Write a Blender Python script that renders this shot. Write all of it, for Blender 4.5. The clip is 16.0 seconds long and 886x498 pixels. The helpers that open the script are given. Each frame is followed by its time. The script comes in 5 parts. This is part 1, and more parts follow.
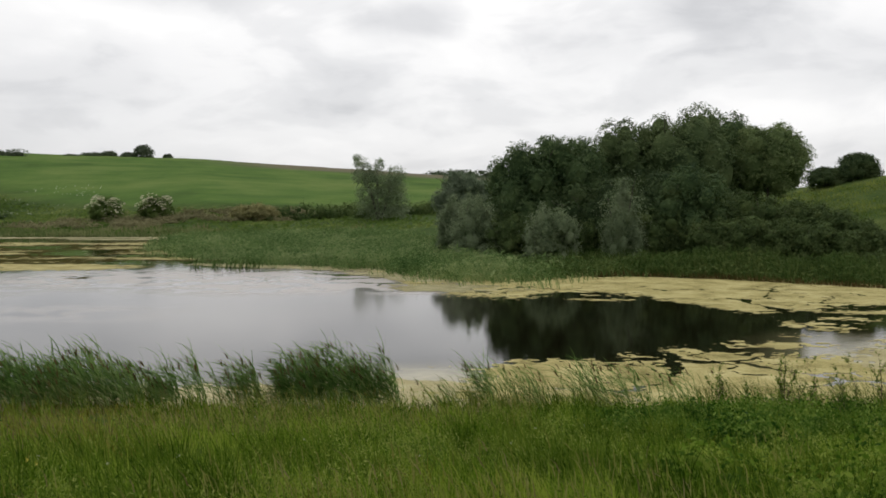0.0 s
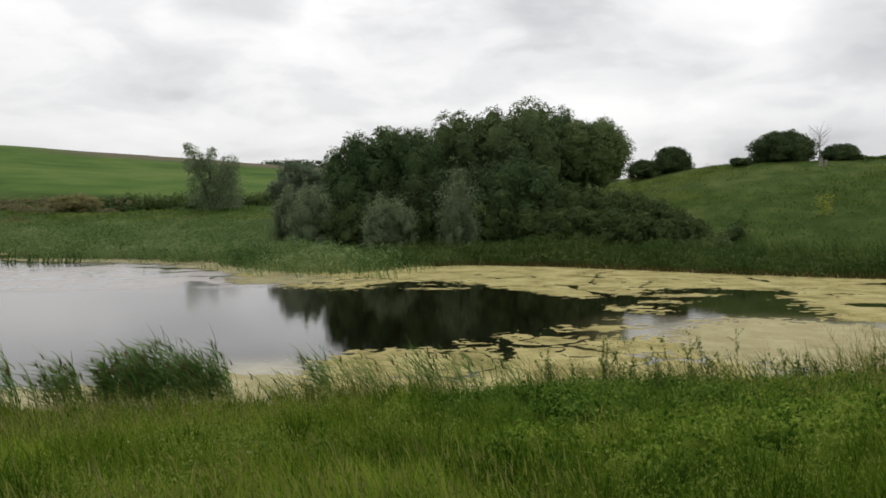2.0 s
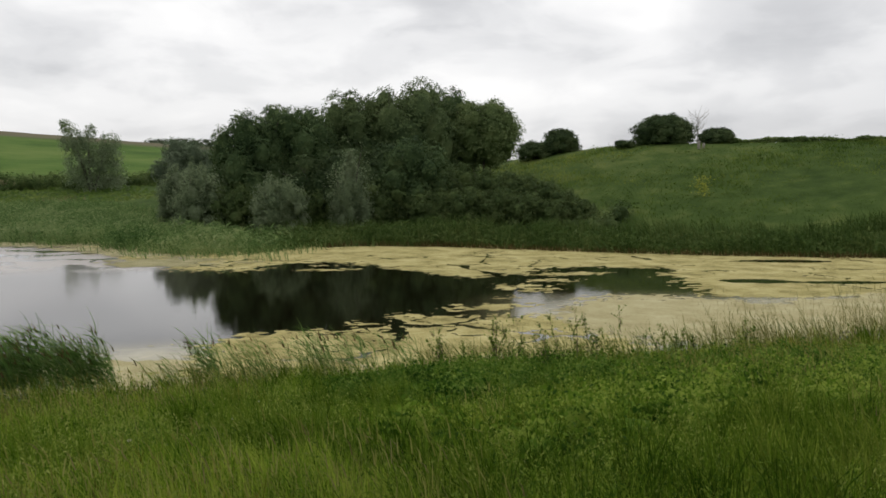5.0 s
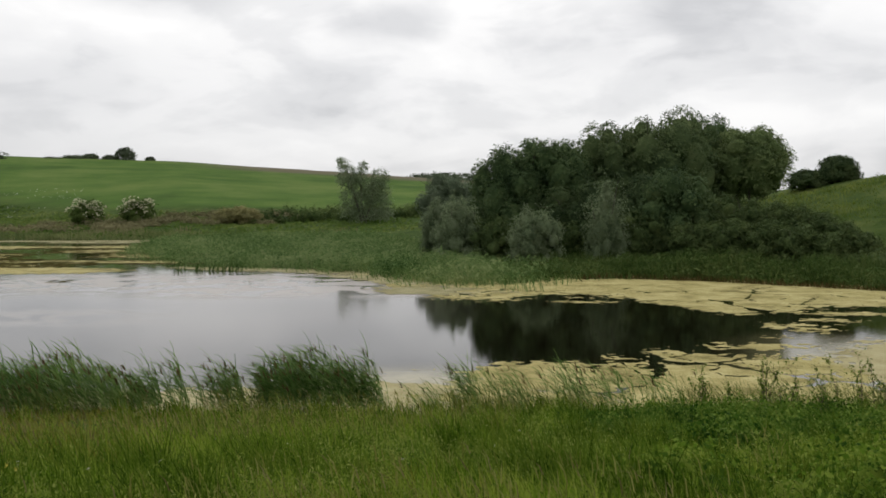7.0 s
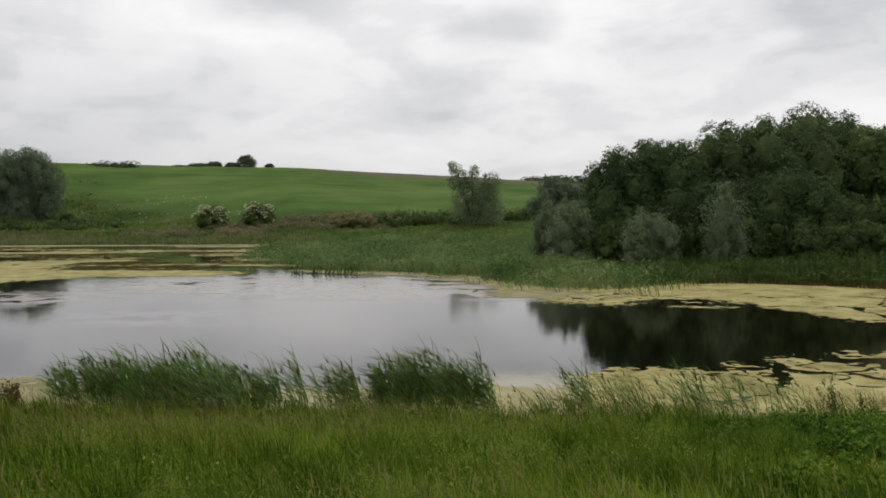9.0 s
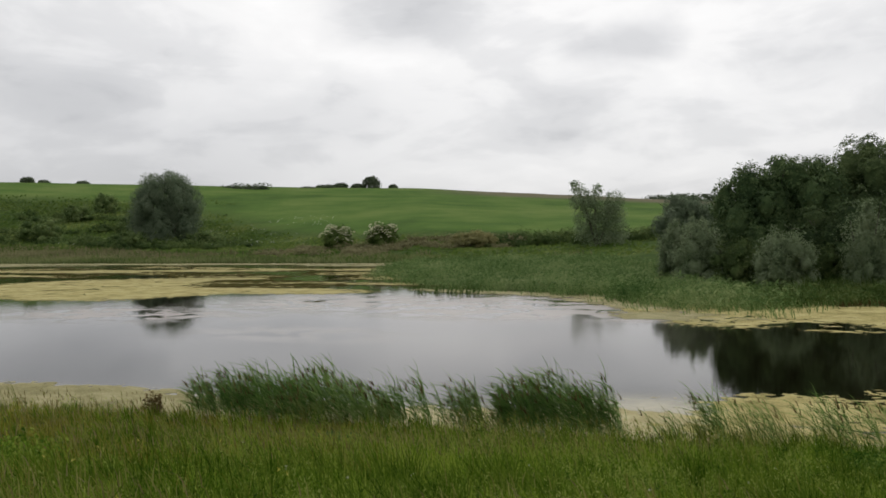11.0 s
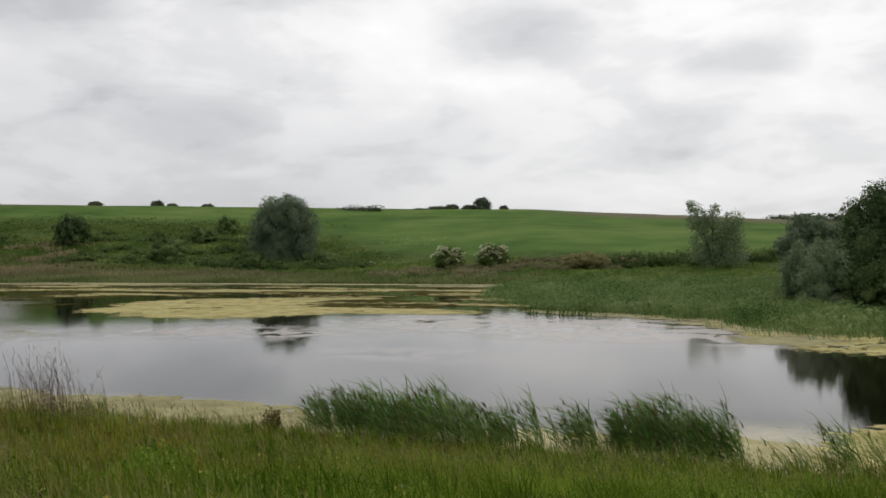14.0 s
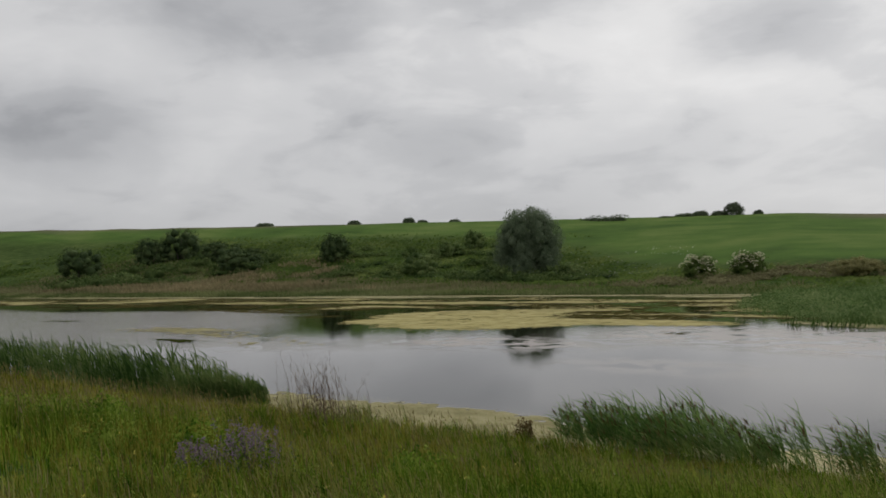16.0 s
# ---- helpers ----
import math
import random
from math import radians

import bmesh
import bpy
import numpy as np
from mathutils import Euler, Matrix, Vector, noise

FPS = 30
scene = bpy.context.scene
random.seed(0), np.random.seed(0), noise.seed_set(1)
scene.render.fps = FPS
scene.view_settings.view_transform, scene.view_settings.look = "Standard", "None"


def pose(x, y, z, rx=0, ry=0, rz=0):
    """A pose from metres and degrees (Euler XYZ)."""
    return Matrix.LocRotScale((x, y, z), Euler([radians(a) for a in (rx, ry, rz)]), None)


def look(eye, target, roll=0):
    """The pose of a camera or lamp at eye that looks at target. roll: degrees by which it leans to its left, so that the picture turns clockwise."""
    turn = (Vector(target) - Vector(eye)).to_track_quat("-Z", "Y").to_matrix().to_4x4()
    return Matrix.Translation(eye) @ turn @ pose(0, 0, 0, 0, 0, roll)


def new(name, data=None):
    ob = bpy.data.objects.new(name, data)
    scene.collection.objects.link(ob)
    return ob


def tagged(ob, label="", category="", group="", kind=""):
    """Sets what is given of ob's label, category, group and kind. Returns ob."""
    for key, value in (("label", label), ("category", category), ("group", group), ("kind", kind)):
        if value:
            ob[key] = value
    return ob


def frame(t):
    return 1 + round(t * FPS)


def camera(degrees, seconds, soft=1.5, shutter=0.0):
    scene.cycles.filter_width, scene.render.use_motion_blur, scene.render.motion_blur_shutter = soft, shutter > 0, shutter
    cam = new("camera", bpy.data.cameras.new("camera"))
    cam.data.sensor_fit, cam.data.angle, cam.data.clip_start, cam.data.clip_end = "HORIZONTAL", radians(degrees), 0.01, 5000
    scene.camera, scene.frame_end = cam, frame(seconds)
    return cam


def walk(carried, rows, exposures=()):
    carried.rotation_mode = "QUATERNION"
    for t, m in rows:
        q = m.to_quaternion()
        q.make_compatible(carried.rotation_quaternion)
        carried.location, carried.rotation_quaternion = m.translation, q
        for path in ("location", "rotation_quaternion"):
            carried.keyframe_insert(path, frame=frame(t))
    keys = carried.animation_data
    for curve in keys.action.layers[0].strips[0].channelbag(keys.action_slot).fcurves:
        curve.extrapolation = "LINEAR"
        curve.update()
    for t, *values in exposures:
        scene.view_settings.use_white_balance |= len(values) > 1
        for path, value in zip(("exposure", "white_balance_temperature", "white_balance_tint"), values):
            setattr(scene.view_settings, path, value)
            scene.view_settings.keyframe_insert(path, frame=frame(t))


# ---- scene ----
cam = camera(55.2, 16.0, soft=1.7)
EYE, ARM = 4.5, 0.35      # height over the water, and how far the lens is held from the turning body
# seconds, yaw, pitch, lean to the right
TURNS = [
    (0.0, 0.0, -3.28, -0.03), (0.5, -2.68, -3.49, -0.1), (1.0, -5.57, -3.62, 0.59), (1.5, -8.37, -3.58, 0.24),
    (2.0, -10.89, -3.91, -0.1), (2.5, -13.46, -4.45, -0.67), (3.0, -15.47, -4.87, -0.76), (3.2, -16.44, -4.9, -0.8),
    (4.2, -19.4, -5.15, -0.55), (5.3, -16.42, -5.05, -0.2), (5.5, -14.5, -4.73, -0.35), (6.0, -9.38, -4.46, 0.03),
    (6.5, -4.73, -4.07, 0.02), (7.0, -1.08, -3.1, 0.03), (7.5, 1.59, -2.98, -0.36), (8.0, 3.57, -3.07, -0.35),
    (8.5, 4.93, -3.2, 0.26), (9.0, 6.41, -2.83, 0.46), (9.5, 8.83, -2.43, 0.9), (9.7, 10.04, -2.1, 1.1),
    (10.75, 14.1, -1.5, 0.9), (11.8, 15.8, -1.2, 0.7), (12.0, 16.02, -1.66, 2.02), (12.5, 17.12, -0.74, -0.06), (13.0, 18.55, 0.38, 1.05),
    (13.5, 19.32, 0.51, 0.5), (14.0, 22.02, 0.07, 0.57), (14.5, 26.41, 0.27, 0.14), (15.0, 30.4, 1.05, 1.07),
    (15.5, 34.33, 0.85, 1.94), (16.0, 38.35, 1.17, 1.73),
]
walk(cam, [(t, pose(0, 0, EYE, 0, 0, yaw) @ pose(0, ARM, 0, 90 + pitch) @ pose(0, 0, 0, 0, 0, -lean))
           for t, yaw, pitch, lean in TURNS],
     exposures=[(0.0, 0.05), (6.7, 0.06), (7.5, -0.06), (9.5, -0.08), (12.5, 0.0), (14.0, -0.03), (14.5, -0.15), (15.0, -0.28), (16.0, -0.36)])

# ---------------------------------------------------------------- sky and sun
SUN_AZ, SUN_EL = 8.0, 52.0     # degrees to the right of straight ahead, and up


def link(tree, a, b):
    tree.links.new(a, b)


def math_node(tree, op, a, b=None, clamp=False):
    n = tree.nodes.new("ShaderNodeMath")
    n.operation, n.use_clamp = op, clamp
    for i, v in enumerate((a, b)):
        if v is None:
            continue
        if isinstance(v, (int, float)):
            n.inputs[i].default_value = v
        else:
            link(tree, v, n.inputs[i])
    return n.outputs[0]


def ramp(tree, fac, stops, smooth=False):
    n = tree.nodes.new("ShaderNodeValToRGB")
    if smooth:
        n.color_ramp.interpolation = "EASE"
    els = n.color_ramp.elements
    while len(els) < len(stops):
        els.new(0.5)
    for e, (p, c) in zip(els, stops):
        e.position = p
        e.color = (c, c, c, 1) if isinstance(c, (int, float)) else (*c, 1)
    link(tree, fac, n.inputs[0])
    return n.outputs[0]


def noise_node(tree, vec, scale, detail=4.0, rough=0.55, distort=0.0):
    n = tree.nodes.new("ShaderNodeTexNoise")
    n.inputs["Scale"].default_value = scale
    n.inputs["Detail"].default_value = detail
    n.inputs["Roughness"].default_value = rough
    n.inputs["Distortion"].default_value = distort
    if vec is not None:
        link(tree, vec, n.inputs["Vector"])
    return n.outputs[0]


def mix_rgb(tree, fac, a, b, mode="MIX"):
    n = tree.nodes.new("ShaderNodeMix")
    n.data_type, n.blend_type = "RGBA", mode
    for sock, v in ((n.inputs[0], fac), (n.inputs[6], a), (n.inputs[7], b)):
        if isinstance(v, (int, float)):
            sock.default_value = v
        elif isinstance(v, tuple):
            sock.default_value = (*v, 1)
        else:
            link(tree, v, sock)
    return n.outputs[2]


def build_world():
    w = bpy.data.worlds.new("overcast")
    scene.world = w
    w.use_nodes = True
    t = w.node_tree
    t.nodes.clear()
    out = t.nodes.new("ShaderNodeOutputWorld")
    sky = t.nodes.new("ShaderNodeTexSky")
    sky.sky_type, sky.sun_disc = "NISHITA", False
    sky.sun_elevation, sky.sun_rotation = radians(SUN_EL), radians(SUN_AZ)
    blue = t.nodes.new("ShaderNodeBackground")
    link(t, sky.outputs[0], blue.inputs[0])
    blue.inputs[1].default_value = 0.09
    # the cloud sheet: noise laid on a flat layer, so that it crowds together towards the horizon
    co = t.nodes.new("ShaderNodeTexCoord")
    sep = t.nodes.new("ShaderNodeSeparateXYZ")
    link(t, co.outputs["Generated"], sep.inputs[0])
    up = math_node(t, "MAXIMUM", sep.outputs[2], 0.0)
    div = math_node(t, "ADD", up, 0.22)
    comb = t.nodes.new("ShaderNodeCombineXYZ")
    link(t, math_node(t, "DIVIDE", sep.outputs[0], div), comb.inputs[0])
    link(t, math_node(t, "DIVIDE", sep.outputs[1], div), comb.inputs[1])
    big = noise_node(t, comb.outputs[0], 1.1, 3.0, 0.5, 0.2)
    puff = t.nodes.new("ShaderNodeVectorMath")
    puff.operation = "MULTIPLY"
    link(t, co.outputs["Generated"], puff.inputs[0])
    puff.inputs[1].default_value = (1, 1, 2.6)
    fine = noise_node(t, puff.outputs[0], 6.5, 5.0, 0.52, 0.5)
    wisp = noise_node(t, puff.outputs[0], 15.0, 5.0, 0.55, 0.3)
    both = math_node(t, "ADD", math_node(t, "ADD", math_node(t, "MULTIPLY", big, 0.50), math_node(t, "MULTIPLY", fine, 0.38)), math_node(t, "MULTIPLY", wisp, 0.12))
    shade = ramp(t, both, [(0.36, 0.72), (0.45, 0.87), (0.53, 0.985), (0.64, 1.07)], True)
    # the heavier grey clouds: degrees to the left, degrees up, size, weight
    flat = t.nodes.new("ShaderNodeVectorMath")
    flat.operation = "MULTIPLY"
    link(t, co.outputs["Generated"], flat.inputs[0])
    flat.inputs[1].default_value = (1, 1, 1.9)
    wob = t.nodes.new("ShaderNodeTexNoise")
    wob.inputs["Scale"].default_value, wob.inputs["Detail"].default_value = 9.0, 4.0
    link(t, co.outputs["Generated"], wob.inputs["Vector"])
    push = t.nodes.new("ShaderNodeVectorMath")
    push.operation = "MULTIPLY_ADD"
    link(t, wob.outputs["Color"], push.inputs[0])
    push.inputs[1].default_value = (0.11, 0.11, 0.11)
    link(t, flat.outputs[0], push.inputs[2])
    for az, el, size, weight in ((2.0, 12.0, 0.085, 0.24), (-18.5, 12.4, 0.11, 0.26), (-10.5, 10.4, 0.10, 0.10), (-25.0, 8.5, 0.12, 0.10), (-39.0, 9.5, 0.14, 0.22), (17.0, 14.3, 0.12, 0.18),
                                 (6.0, 7.5, 0.10, 0.07), (33.0, 19.0, 0.17, 0.20), (50.0, 17.5, 0.20, 0.28), (62.0, 9.5, 0.16, 0.18), (37.0, 8.5, 0.10, 0.08), (23.0, 8.0, 0.12, 0.08), (30.0, 4.5, 0.14, 0.07)):
        d = t.nodes.new("ShaderNodeVectorMath")
        d.operation = "DISTANCE"
        link(t, push.outputs[0], d.inputs[0])
        d.inputs[1].default_value = (-math.sin(radians(az)) * math.cos(radians(el)) + 0.055, math.cos(radians(az)) * math.cos(radians(el)) + 0.055, 1.9 * math.sin(radians(el)) + 0.055)
        core = ramp(t, math_node(t, "DIVIDE", d.outputs["Value"], size), [(0.25, 1.0 - weight), (1.25, 1.0)], True)
        shade = math_node(t, "MULTIPLY", shade, core)
    # thinner cloud, so a brighter sheet, round the hidden sun; greyer away from it
    sun_dir = Vector((math.sin(radians(SUN_AZ)) * math.cos(radians(SUN_EL)), math.cos(radians(SUN_AZ)) * math.cos(radians(SUN_EL)), math.sin(radians(SUN_EL))))
    dot = t.nodes.new("ShaderNodeVectorMath")
    dot.operation = "DOT_PRODUCT"
    link(t, co.outputs["Generated"], dot.inputs[0])
    dot.inputs[1].default_value = sun_dir
    glow = ramp(t, dot.outputs["Value"], [(0.0, 0.66), (0.45, 0.83), (0.72, 1.02), (1.0, 1.2)], True)
    value = math_node(t, "MULTIPLY", shade, glow)
    low = ramp(t, sep.outputs[2], [(0.0, 0.80), (0.10, 0.92), (0.25, 1.0)], True)
    value = math_node(t, "MULTIPLY", value, low)
    tint = mix_rgb(t, value, (0.93, 0.96, 1.04), (1.0, 0.99, 0.985))
    cloud = t.nodes.new("ShaderNodeBackground")
    link(t, tint, cloud.inputs[0])
    link(t, math_node(t, "MULTIPLY", value, 1.0), cloud.inputs[1])
    mix = t.nodes.new("ShaderNodeMixShader")
    mix.inputs[0].default_value = 0.96
    link(t, blue.outputs[0], mix.inputs[1])
    link(t, cloud.outputs[0], mix.inputs[2])
    link(t, mix.outputs[0], out.inputs[0])


build_world()
sun = new("sun", bpy.data.lights.new("sun", "SUN"))
sun.data.energy, sun.data.angle, sun.data.color = 0.7, radians(25), (1.0, 0.97, 0.92)
sun.matrix_world = look((0, 0, 60), Vector((0, 0, 60)) - Vector((math.sin(radians(SUN_AZ)) * math.cos(radians(SUN_EL)), math.cos(radians(SUN_AZ)) * math.cos(radians(SUN_EL)), math.sin(radians(SUN_EL)))))


# ---------------------------------------------------------------- materials
def shader(name, rough=0.8):
    m = bpy.data.materials.new(name)
    m.use_nodes = True
    t = m.node_tree
    b = t.nodes["Principled BSDF"]
    b.inputs["Roughness"].default_value = rough
    b.inputs["Specular IOR Level"].default_value = 0.25
    return m, t, b


def foliage(name, dark, mid, light, patch=0.5, through_light=0.25, rough=0.65, gloss=0.03, drift=0.9, tuft_w=0.6, tuft_f=9.0, single=0.42):
    """Leaves and blades: each one has its own tone, and larger patches drift in colour."""
    m, t, b = shader(name, rough)
    geo = t.nodes.new("ShaderNodeNewGeometry")
    co = t.nodes.new("ShaderNodeTexCoord")
    n = noise_node(t, co.outputs["Object"], patch, 3.0)
    tuft = noise_node(t, co.outputs["Object"], patch * tuft_f, 2.0)
    v = math_node(t, "ADD", math_node(t, "MULTIPLY", geo.outputs["Random Per Island"], single), math_node(t, "MULTIPLY", n, drift))
    v = math_node(t, "ADD", v, math_node(t, "MULTIPLY", tuft, tuft_w))
    v = math_node(t, "SUBTRACT", v, drift / 2 + tuft_w / 2 + single / 2 - 0.56)
    b.inputs["Specular IOR Level"].default_value = gloss
    col = ramp(t, v, [(0.26, dark), (0.56, mid), (0.92, light)])
    link(t, col, b.inputs["Base Color"])
    tr = t.nodes.new("ShaderNodeBsdfTranslucent")
    link(t, col, tr.inputs[0])
    mix = t.nodes.new("ShaderNodeMixShader")
    mix.inputs[0].default_value = through_light
    link(t, b.outputs[0], mix.inputs[1])
    link(t, tr.outputs[0], mix.inputs[2])
    link(t, mix.outputs[0], t.nodes["Material Output"].inputs[0])
    return m


def bark(name, a, b_col):
    m, t, b = shader(name, 0.9)
    co = t.nodes.new("ShaderNodeTexCoord")
    mp = t.nodes.new("ShaderNodeMapping")
    mp.inputs["Scale"].default_value = (9, 9, 1.6)
    link(t, co.outputs["Object"], mp.inputs[0])
    n = noise_node(t, mp.outputs[0], 2.0, 6.0, 0.65)
    link(t, ramp(t, n, [(0.3, a), (0.7, b_col)]), b.inputs["Base Color"])
    bump = t.nodes.new("ShaderNodeBump")
    bump.inputs["Strength"].default_value = 0.6
    bump.inputs["Distance"].default_value = 0.05
    link(t, n, bump.inputs["Height"])
    link(t, bump.outputs[0], b.inputs["Normal"])
    return m


def ground_material():
    m, t, b = shader("ground", 0.95)
    b.inputs["Specular IOR Level"].default_value = 0.02
    co = t.nodes.new("ShaderNodeTexCoord")
    att = t.nodes.new("ShaderNodeAttribute")
    att.attribute_name = "cover"
    big = noise_node(t, co.outputs["Object"], 0.045, 5.0, 0.6)
    mid = noise_node(t, co.outputs["Object"], 0.5, 5.0, 0.65)
    fine = noise_node(t, co.outputs["Object"], 5.0, 4.0, 0.7)
    v = math_node(t, "ADD", math_node(t, "MULTIPLY", big, 0.45), math_node(t, "MULTIPLY", mid, 0.55))
    rough = ramp(t, v, [(0.38, (0.032, 0.060, 0.014)), (0.52, (0.066, 0.106, 0.026)), (0.64, (0.128, 0.160, 0.048))])
    # sown field: fine drill rows and slow drifts of tone
    mp = t.nodes.new("ShaderNodeMapping")
    mp.inputs["Rotation"].default_value = (0, 0, radians(14))
    mp.inputs["Scale"].default_value = (0.012, 0.10, 0.05)
    link(t, co.outputs["Object"], mp.inputs[0])
    rows = noise_node(t, mp.outputs[0], 1.0, 4.0, 0.6)
    crop_v = math_node(t, "ADD", math_node(t, "MULTIPLY", rows, 0.22), math_node(t, "MULTIPLY", noise_node(t, co.outputs["Object"], 0.03, 6.0, 0.66), 0.78))
    crop = ramp(t, crop_v, [(0.38, (0.056, 0.108, 0.024)), (0.50, (0.092, 0.165, 0.034)), (0.62, (0.152, 0.212, 0.058))])
    stubble = ramp(t, crop_v, [(0.36, (0.135, 0.118, 0.075)), (0.64, (0.195, 0.170, 0.118))])
    f1 = math_node(t, "MULTIPLY", att.outputs["Fac"], 1.0, True)
    f2 = math_node(t, "SUBTRACT", att.outputs["Fac"], 1.0, True)
    col = mix_rgb(t, f1, rough, crop)
    col = mix_rgb(t, f2, col, stubble)
    col = mix_rgb(t, math_node(t, "MULTIPLY", fine, 0.5), col, (0.03, 0.04, 0.015))
    link(t, col, b.inputs["Base Color"])
    bump = t.nodes.new("ShaderNodeBump")
    bump.inputs["Strength"].default_value = 0.8
    bump.inputs["Distance"].default_value = 0.25
    link(t, mid, bump.inputs["Height"])
    link(t, bump.outputs[0], b.inputs["Normal"])
    return m


def water_material():
    m, t, b = shader("pond water", 0.05)
    b.inputs["Specular IOR Level"].default_value = 0.5
    b.inputs["IOR"].default_value = 1.333
    co = t.nodes.new("ShaderNodeTexCoord")
    att = t.nodes.new("ShaderNodeAttribute")
    att.attribute_name = "film"
    mp = t.nodes.new("ShaderNodeMapping")
    mp.inputs["Scale"].default_value = (0.42, 0.55, 1)
    link(t, co.outputs["Object"], mp.inputs[0])
    n = noise_node(t, mp.outputs[0], 1.0, 6.0, 0.6, 0.8)
    streak = ramp(t, n, [(0.43, 0.0), (0.50, 1.0)])
    thick = math_node(t, "SUBTRACT", att.outputs["Fac"], 1.0, True)
    film = math_node(t, "ADD", math_node(t, "MULTIPLY", att.outputs["Fac"], streak, True), thick, True)
    ruff = t.nodes.new("ShaderNodeAttribute")
    ruff.attribute_name = "ruffle"
    # no film here: pale colour stands in for sky reflected by ruffled water
    film = math_node(t, "MAXIMUM", film, math_node(t, "MULTIPLY", ruff.outputs["Fac"], 0.5))
    bloom = t.nodes.new("ShaderNodeAttribute")
    bloom.attribute_name = "bloom"
    film = math_node(t, "MAXIMUM", film, bloom.outputs["Fac"])
    col = mix_rgb(t, film, (0.0045, 0.0035, 0.0016), (0.31, 0.275, 0.245))
    haze = t.nodes.new("ShaderNodeAttribute")
    haze.attribute_name = "cream"
    grain = noise_node(t, co.outputs["Object"], 1.3, 6.0, 0.65)
    cream = math_node(t, "MULTIPLY", haze.outputs["Fac"], math_node(t, "ADD", math_node(t, "MULTIPLY", grain, 1.4), 0.2), True)
    col = mix_rgb(t, cream, col, (0.38, 0.34, 0.185))
    link(t, col, b.inputs["Base Color"])
    link(t, math_node(t, "ADD", math_node(t, "MULTIPLY", math_node(t, "MAXIMUM", film, cream), 0.22), 0.025), b.inputs["Roughness"])
    mp2 = t.nodes.new("ShaderNodeMapping")
    mp2.inputs["Scale"].default_value = (1.2, 2.6, 1)
    link(t, co.outputs["Object"], mp2.inputs[0])
    rip = noise_node(t, mp2.outputs[0], 2.2, 3.0, 0.55)
    bump = t.nodes.new("ShaderNodeBump")
    bump.inputs["Distance"].default_value = 0.04
    link(t, math_node(t, "ADD", math_node(t, "MULTIPLY", ruff.outputs["Fac"], 0.45), 0.035), bump.inputs["Strength"])
    link(t, rip, bump.inputs["Height"])
    link(t, bump.outputs[0], b.inputs["Normal"])
    return m


def mat_material(name, a, mid, c, gloss=0.12):
    """Floating duckweed and algae: a dull granular skin."""
    m, t, b = shader(name, 0.85)
    b.inputs["Specular IOR Level"].default_value = gloss
    co = t.nodes.new("ShaderNodeTexCoord")
    mp = t.nodes.new("ShaderNodeMapping")
    mp.inputs["Scale"].default_value = (0.6, 0.6, 1)
    link(t, co.outputs["Object"], mp.inputs[0])
    big = noise_node(t, mp.outputs[0], 1.1, 6.0, 0.72)
    fine = noise_node(t, co.outputs["Object"], 14.0, 3.0, 0.7)
    v = math_node(t, "ADD", math_node(t, "MULTIPLY", big, 0.7), math_node(t, "MULTIPLY", fine, 0.3))
    link(t, ramp(t, v, [(0.38, a), (0.5, mid), (0.62, c)]), b.inputs["Base Color"])
    bump = t.nodes.new("ShaderNodeBump")
    bump.inputs["Strength"].default_value = 0.4
    bump.inputs["Distance"].default_value = 0.02
    link(t, fine, bump.inputs["Height"])
    link(t, bump.outputs[0], b.inputs["Normal"])
    return m


M_GROUND, M_WATER = ground_material(), water_material()
M_ALGAE = mat_material("algae", (0.150, 0.128, 0.034), (0.345, 0.300, 0.114), (0.47, 0.415, 0.190))
M_CREAM = mat_material("creamy algae", (0.27, 0.235, 0.11), (0.36, 0.32, 0.165), (0.43, 0.39, 0.225))
M_SCUM = mat_material("scum", (0.145, 0.132, 0.055), (0.255, 0.232, 0.110), (0.36, 0.33, 0.185))
M_STREAK = mat_material("algae streaks", (0.19, 0.165, 0.055), (0.30, 0.265, 0.10), (0.40, 0.36, 0.17))
M_SUNKWEED = mat_material("sunk weed", (0.016, 0.022, 0.005), (0.034, 0.042, 0.010), (0.062, 0.070, 0.020), 0.0)
M_BROWNWEED = mat_material("brown weed", (0.024, 0.021, 0.007), (0.050, 0.044, 0.015), (0.105, 0.094, 0.036), 0.0)
M_GRASS = foliage("bank grass", (0.024, 0.070, 0.004), (0.129, 0.227, 0.015), (0.318, 0.392, 0.055), 0.28, 0.45, drift=0.9, tuft_w=1.4, tuft_f=7.0, single=0.6)
M_STRAW = foliage("seeding grass", (0.13, 0.145, 0.026), (0.21, 0.22, 0.05), (0.33, 0.32, 0.10), 0.5, 0.4)
M_OLIVE = foliage("olive grass", (0.070, 0.080, 0.008), (0.192, 0.184, 0.026), (0.36, 0.32, 0.070), 0.4, 0.43, drift=1.2, tuft_w=1.0, tuft_f=6.0)
M_SEED = foliage("brown seed heads", (0.115, 0.095, 0.034), (0.20, 0.165, 0.066), (0.31, 0.26, 0.12), 0.5, 0.3)
M_SHOREGRASS = foliage("shore grass", (0.075, 0.115, 0.022), (0.155, 0.185, 0.045), (0.28, 0.275, 0.10), 0.5, 0.4)
M_FORB = foliage("bank herbs", (0.036, 0.080, 0.008), (0.112, 0.178, 0.020), (0.235, 0.29, 0.058), 0.5, 0.45, drift=1.2, tuft_w=1.0, tuft_f=5.0)
M_REED = foliage("reed", (0.052, 0.116, 0.024), (0.144, 0.250, 0.059), (0.307, 0.389, 0.130), 0.6, 0.45, 0.45)
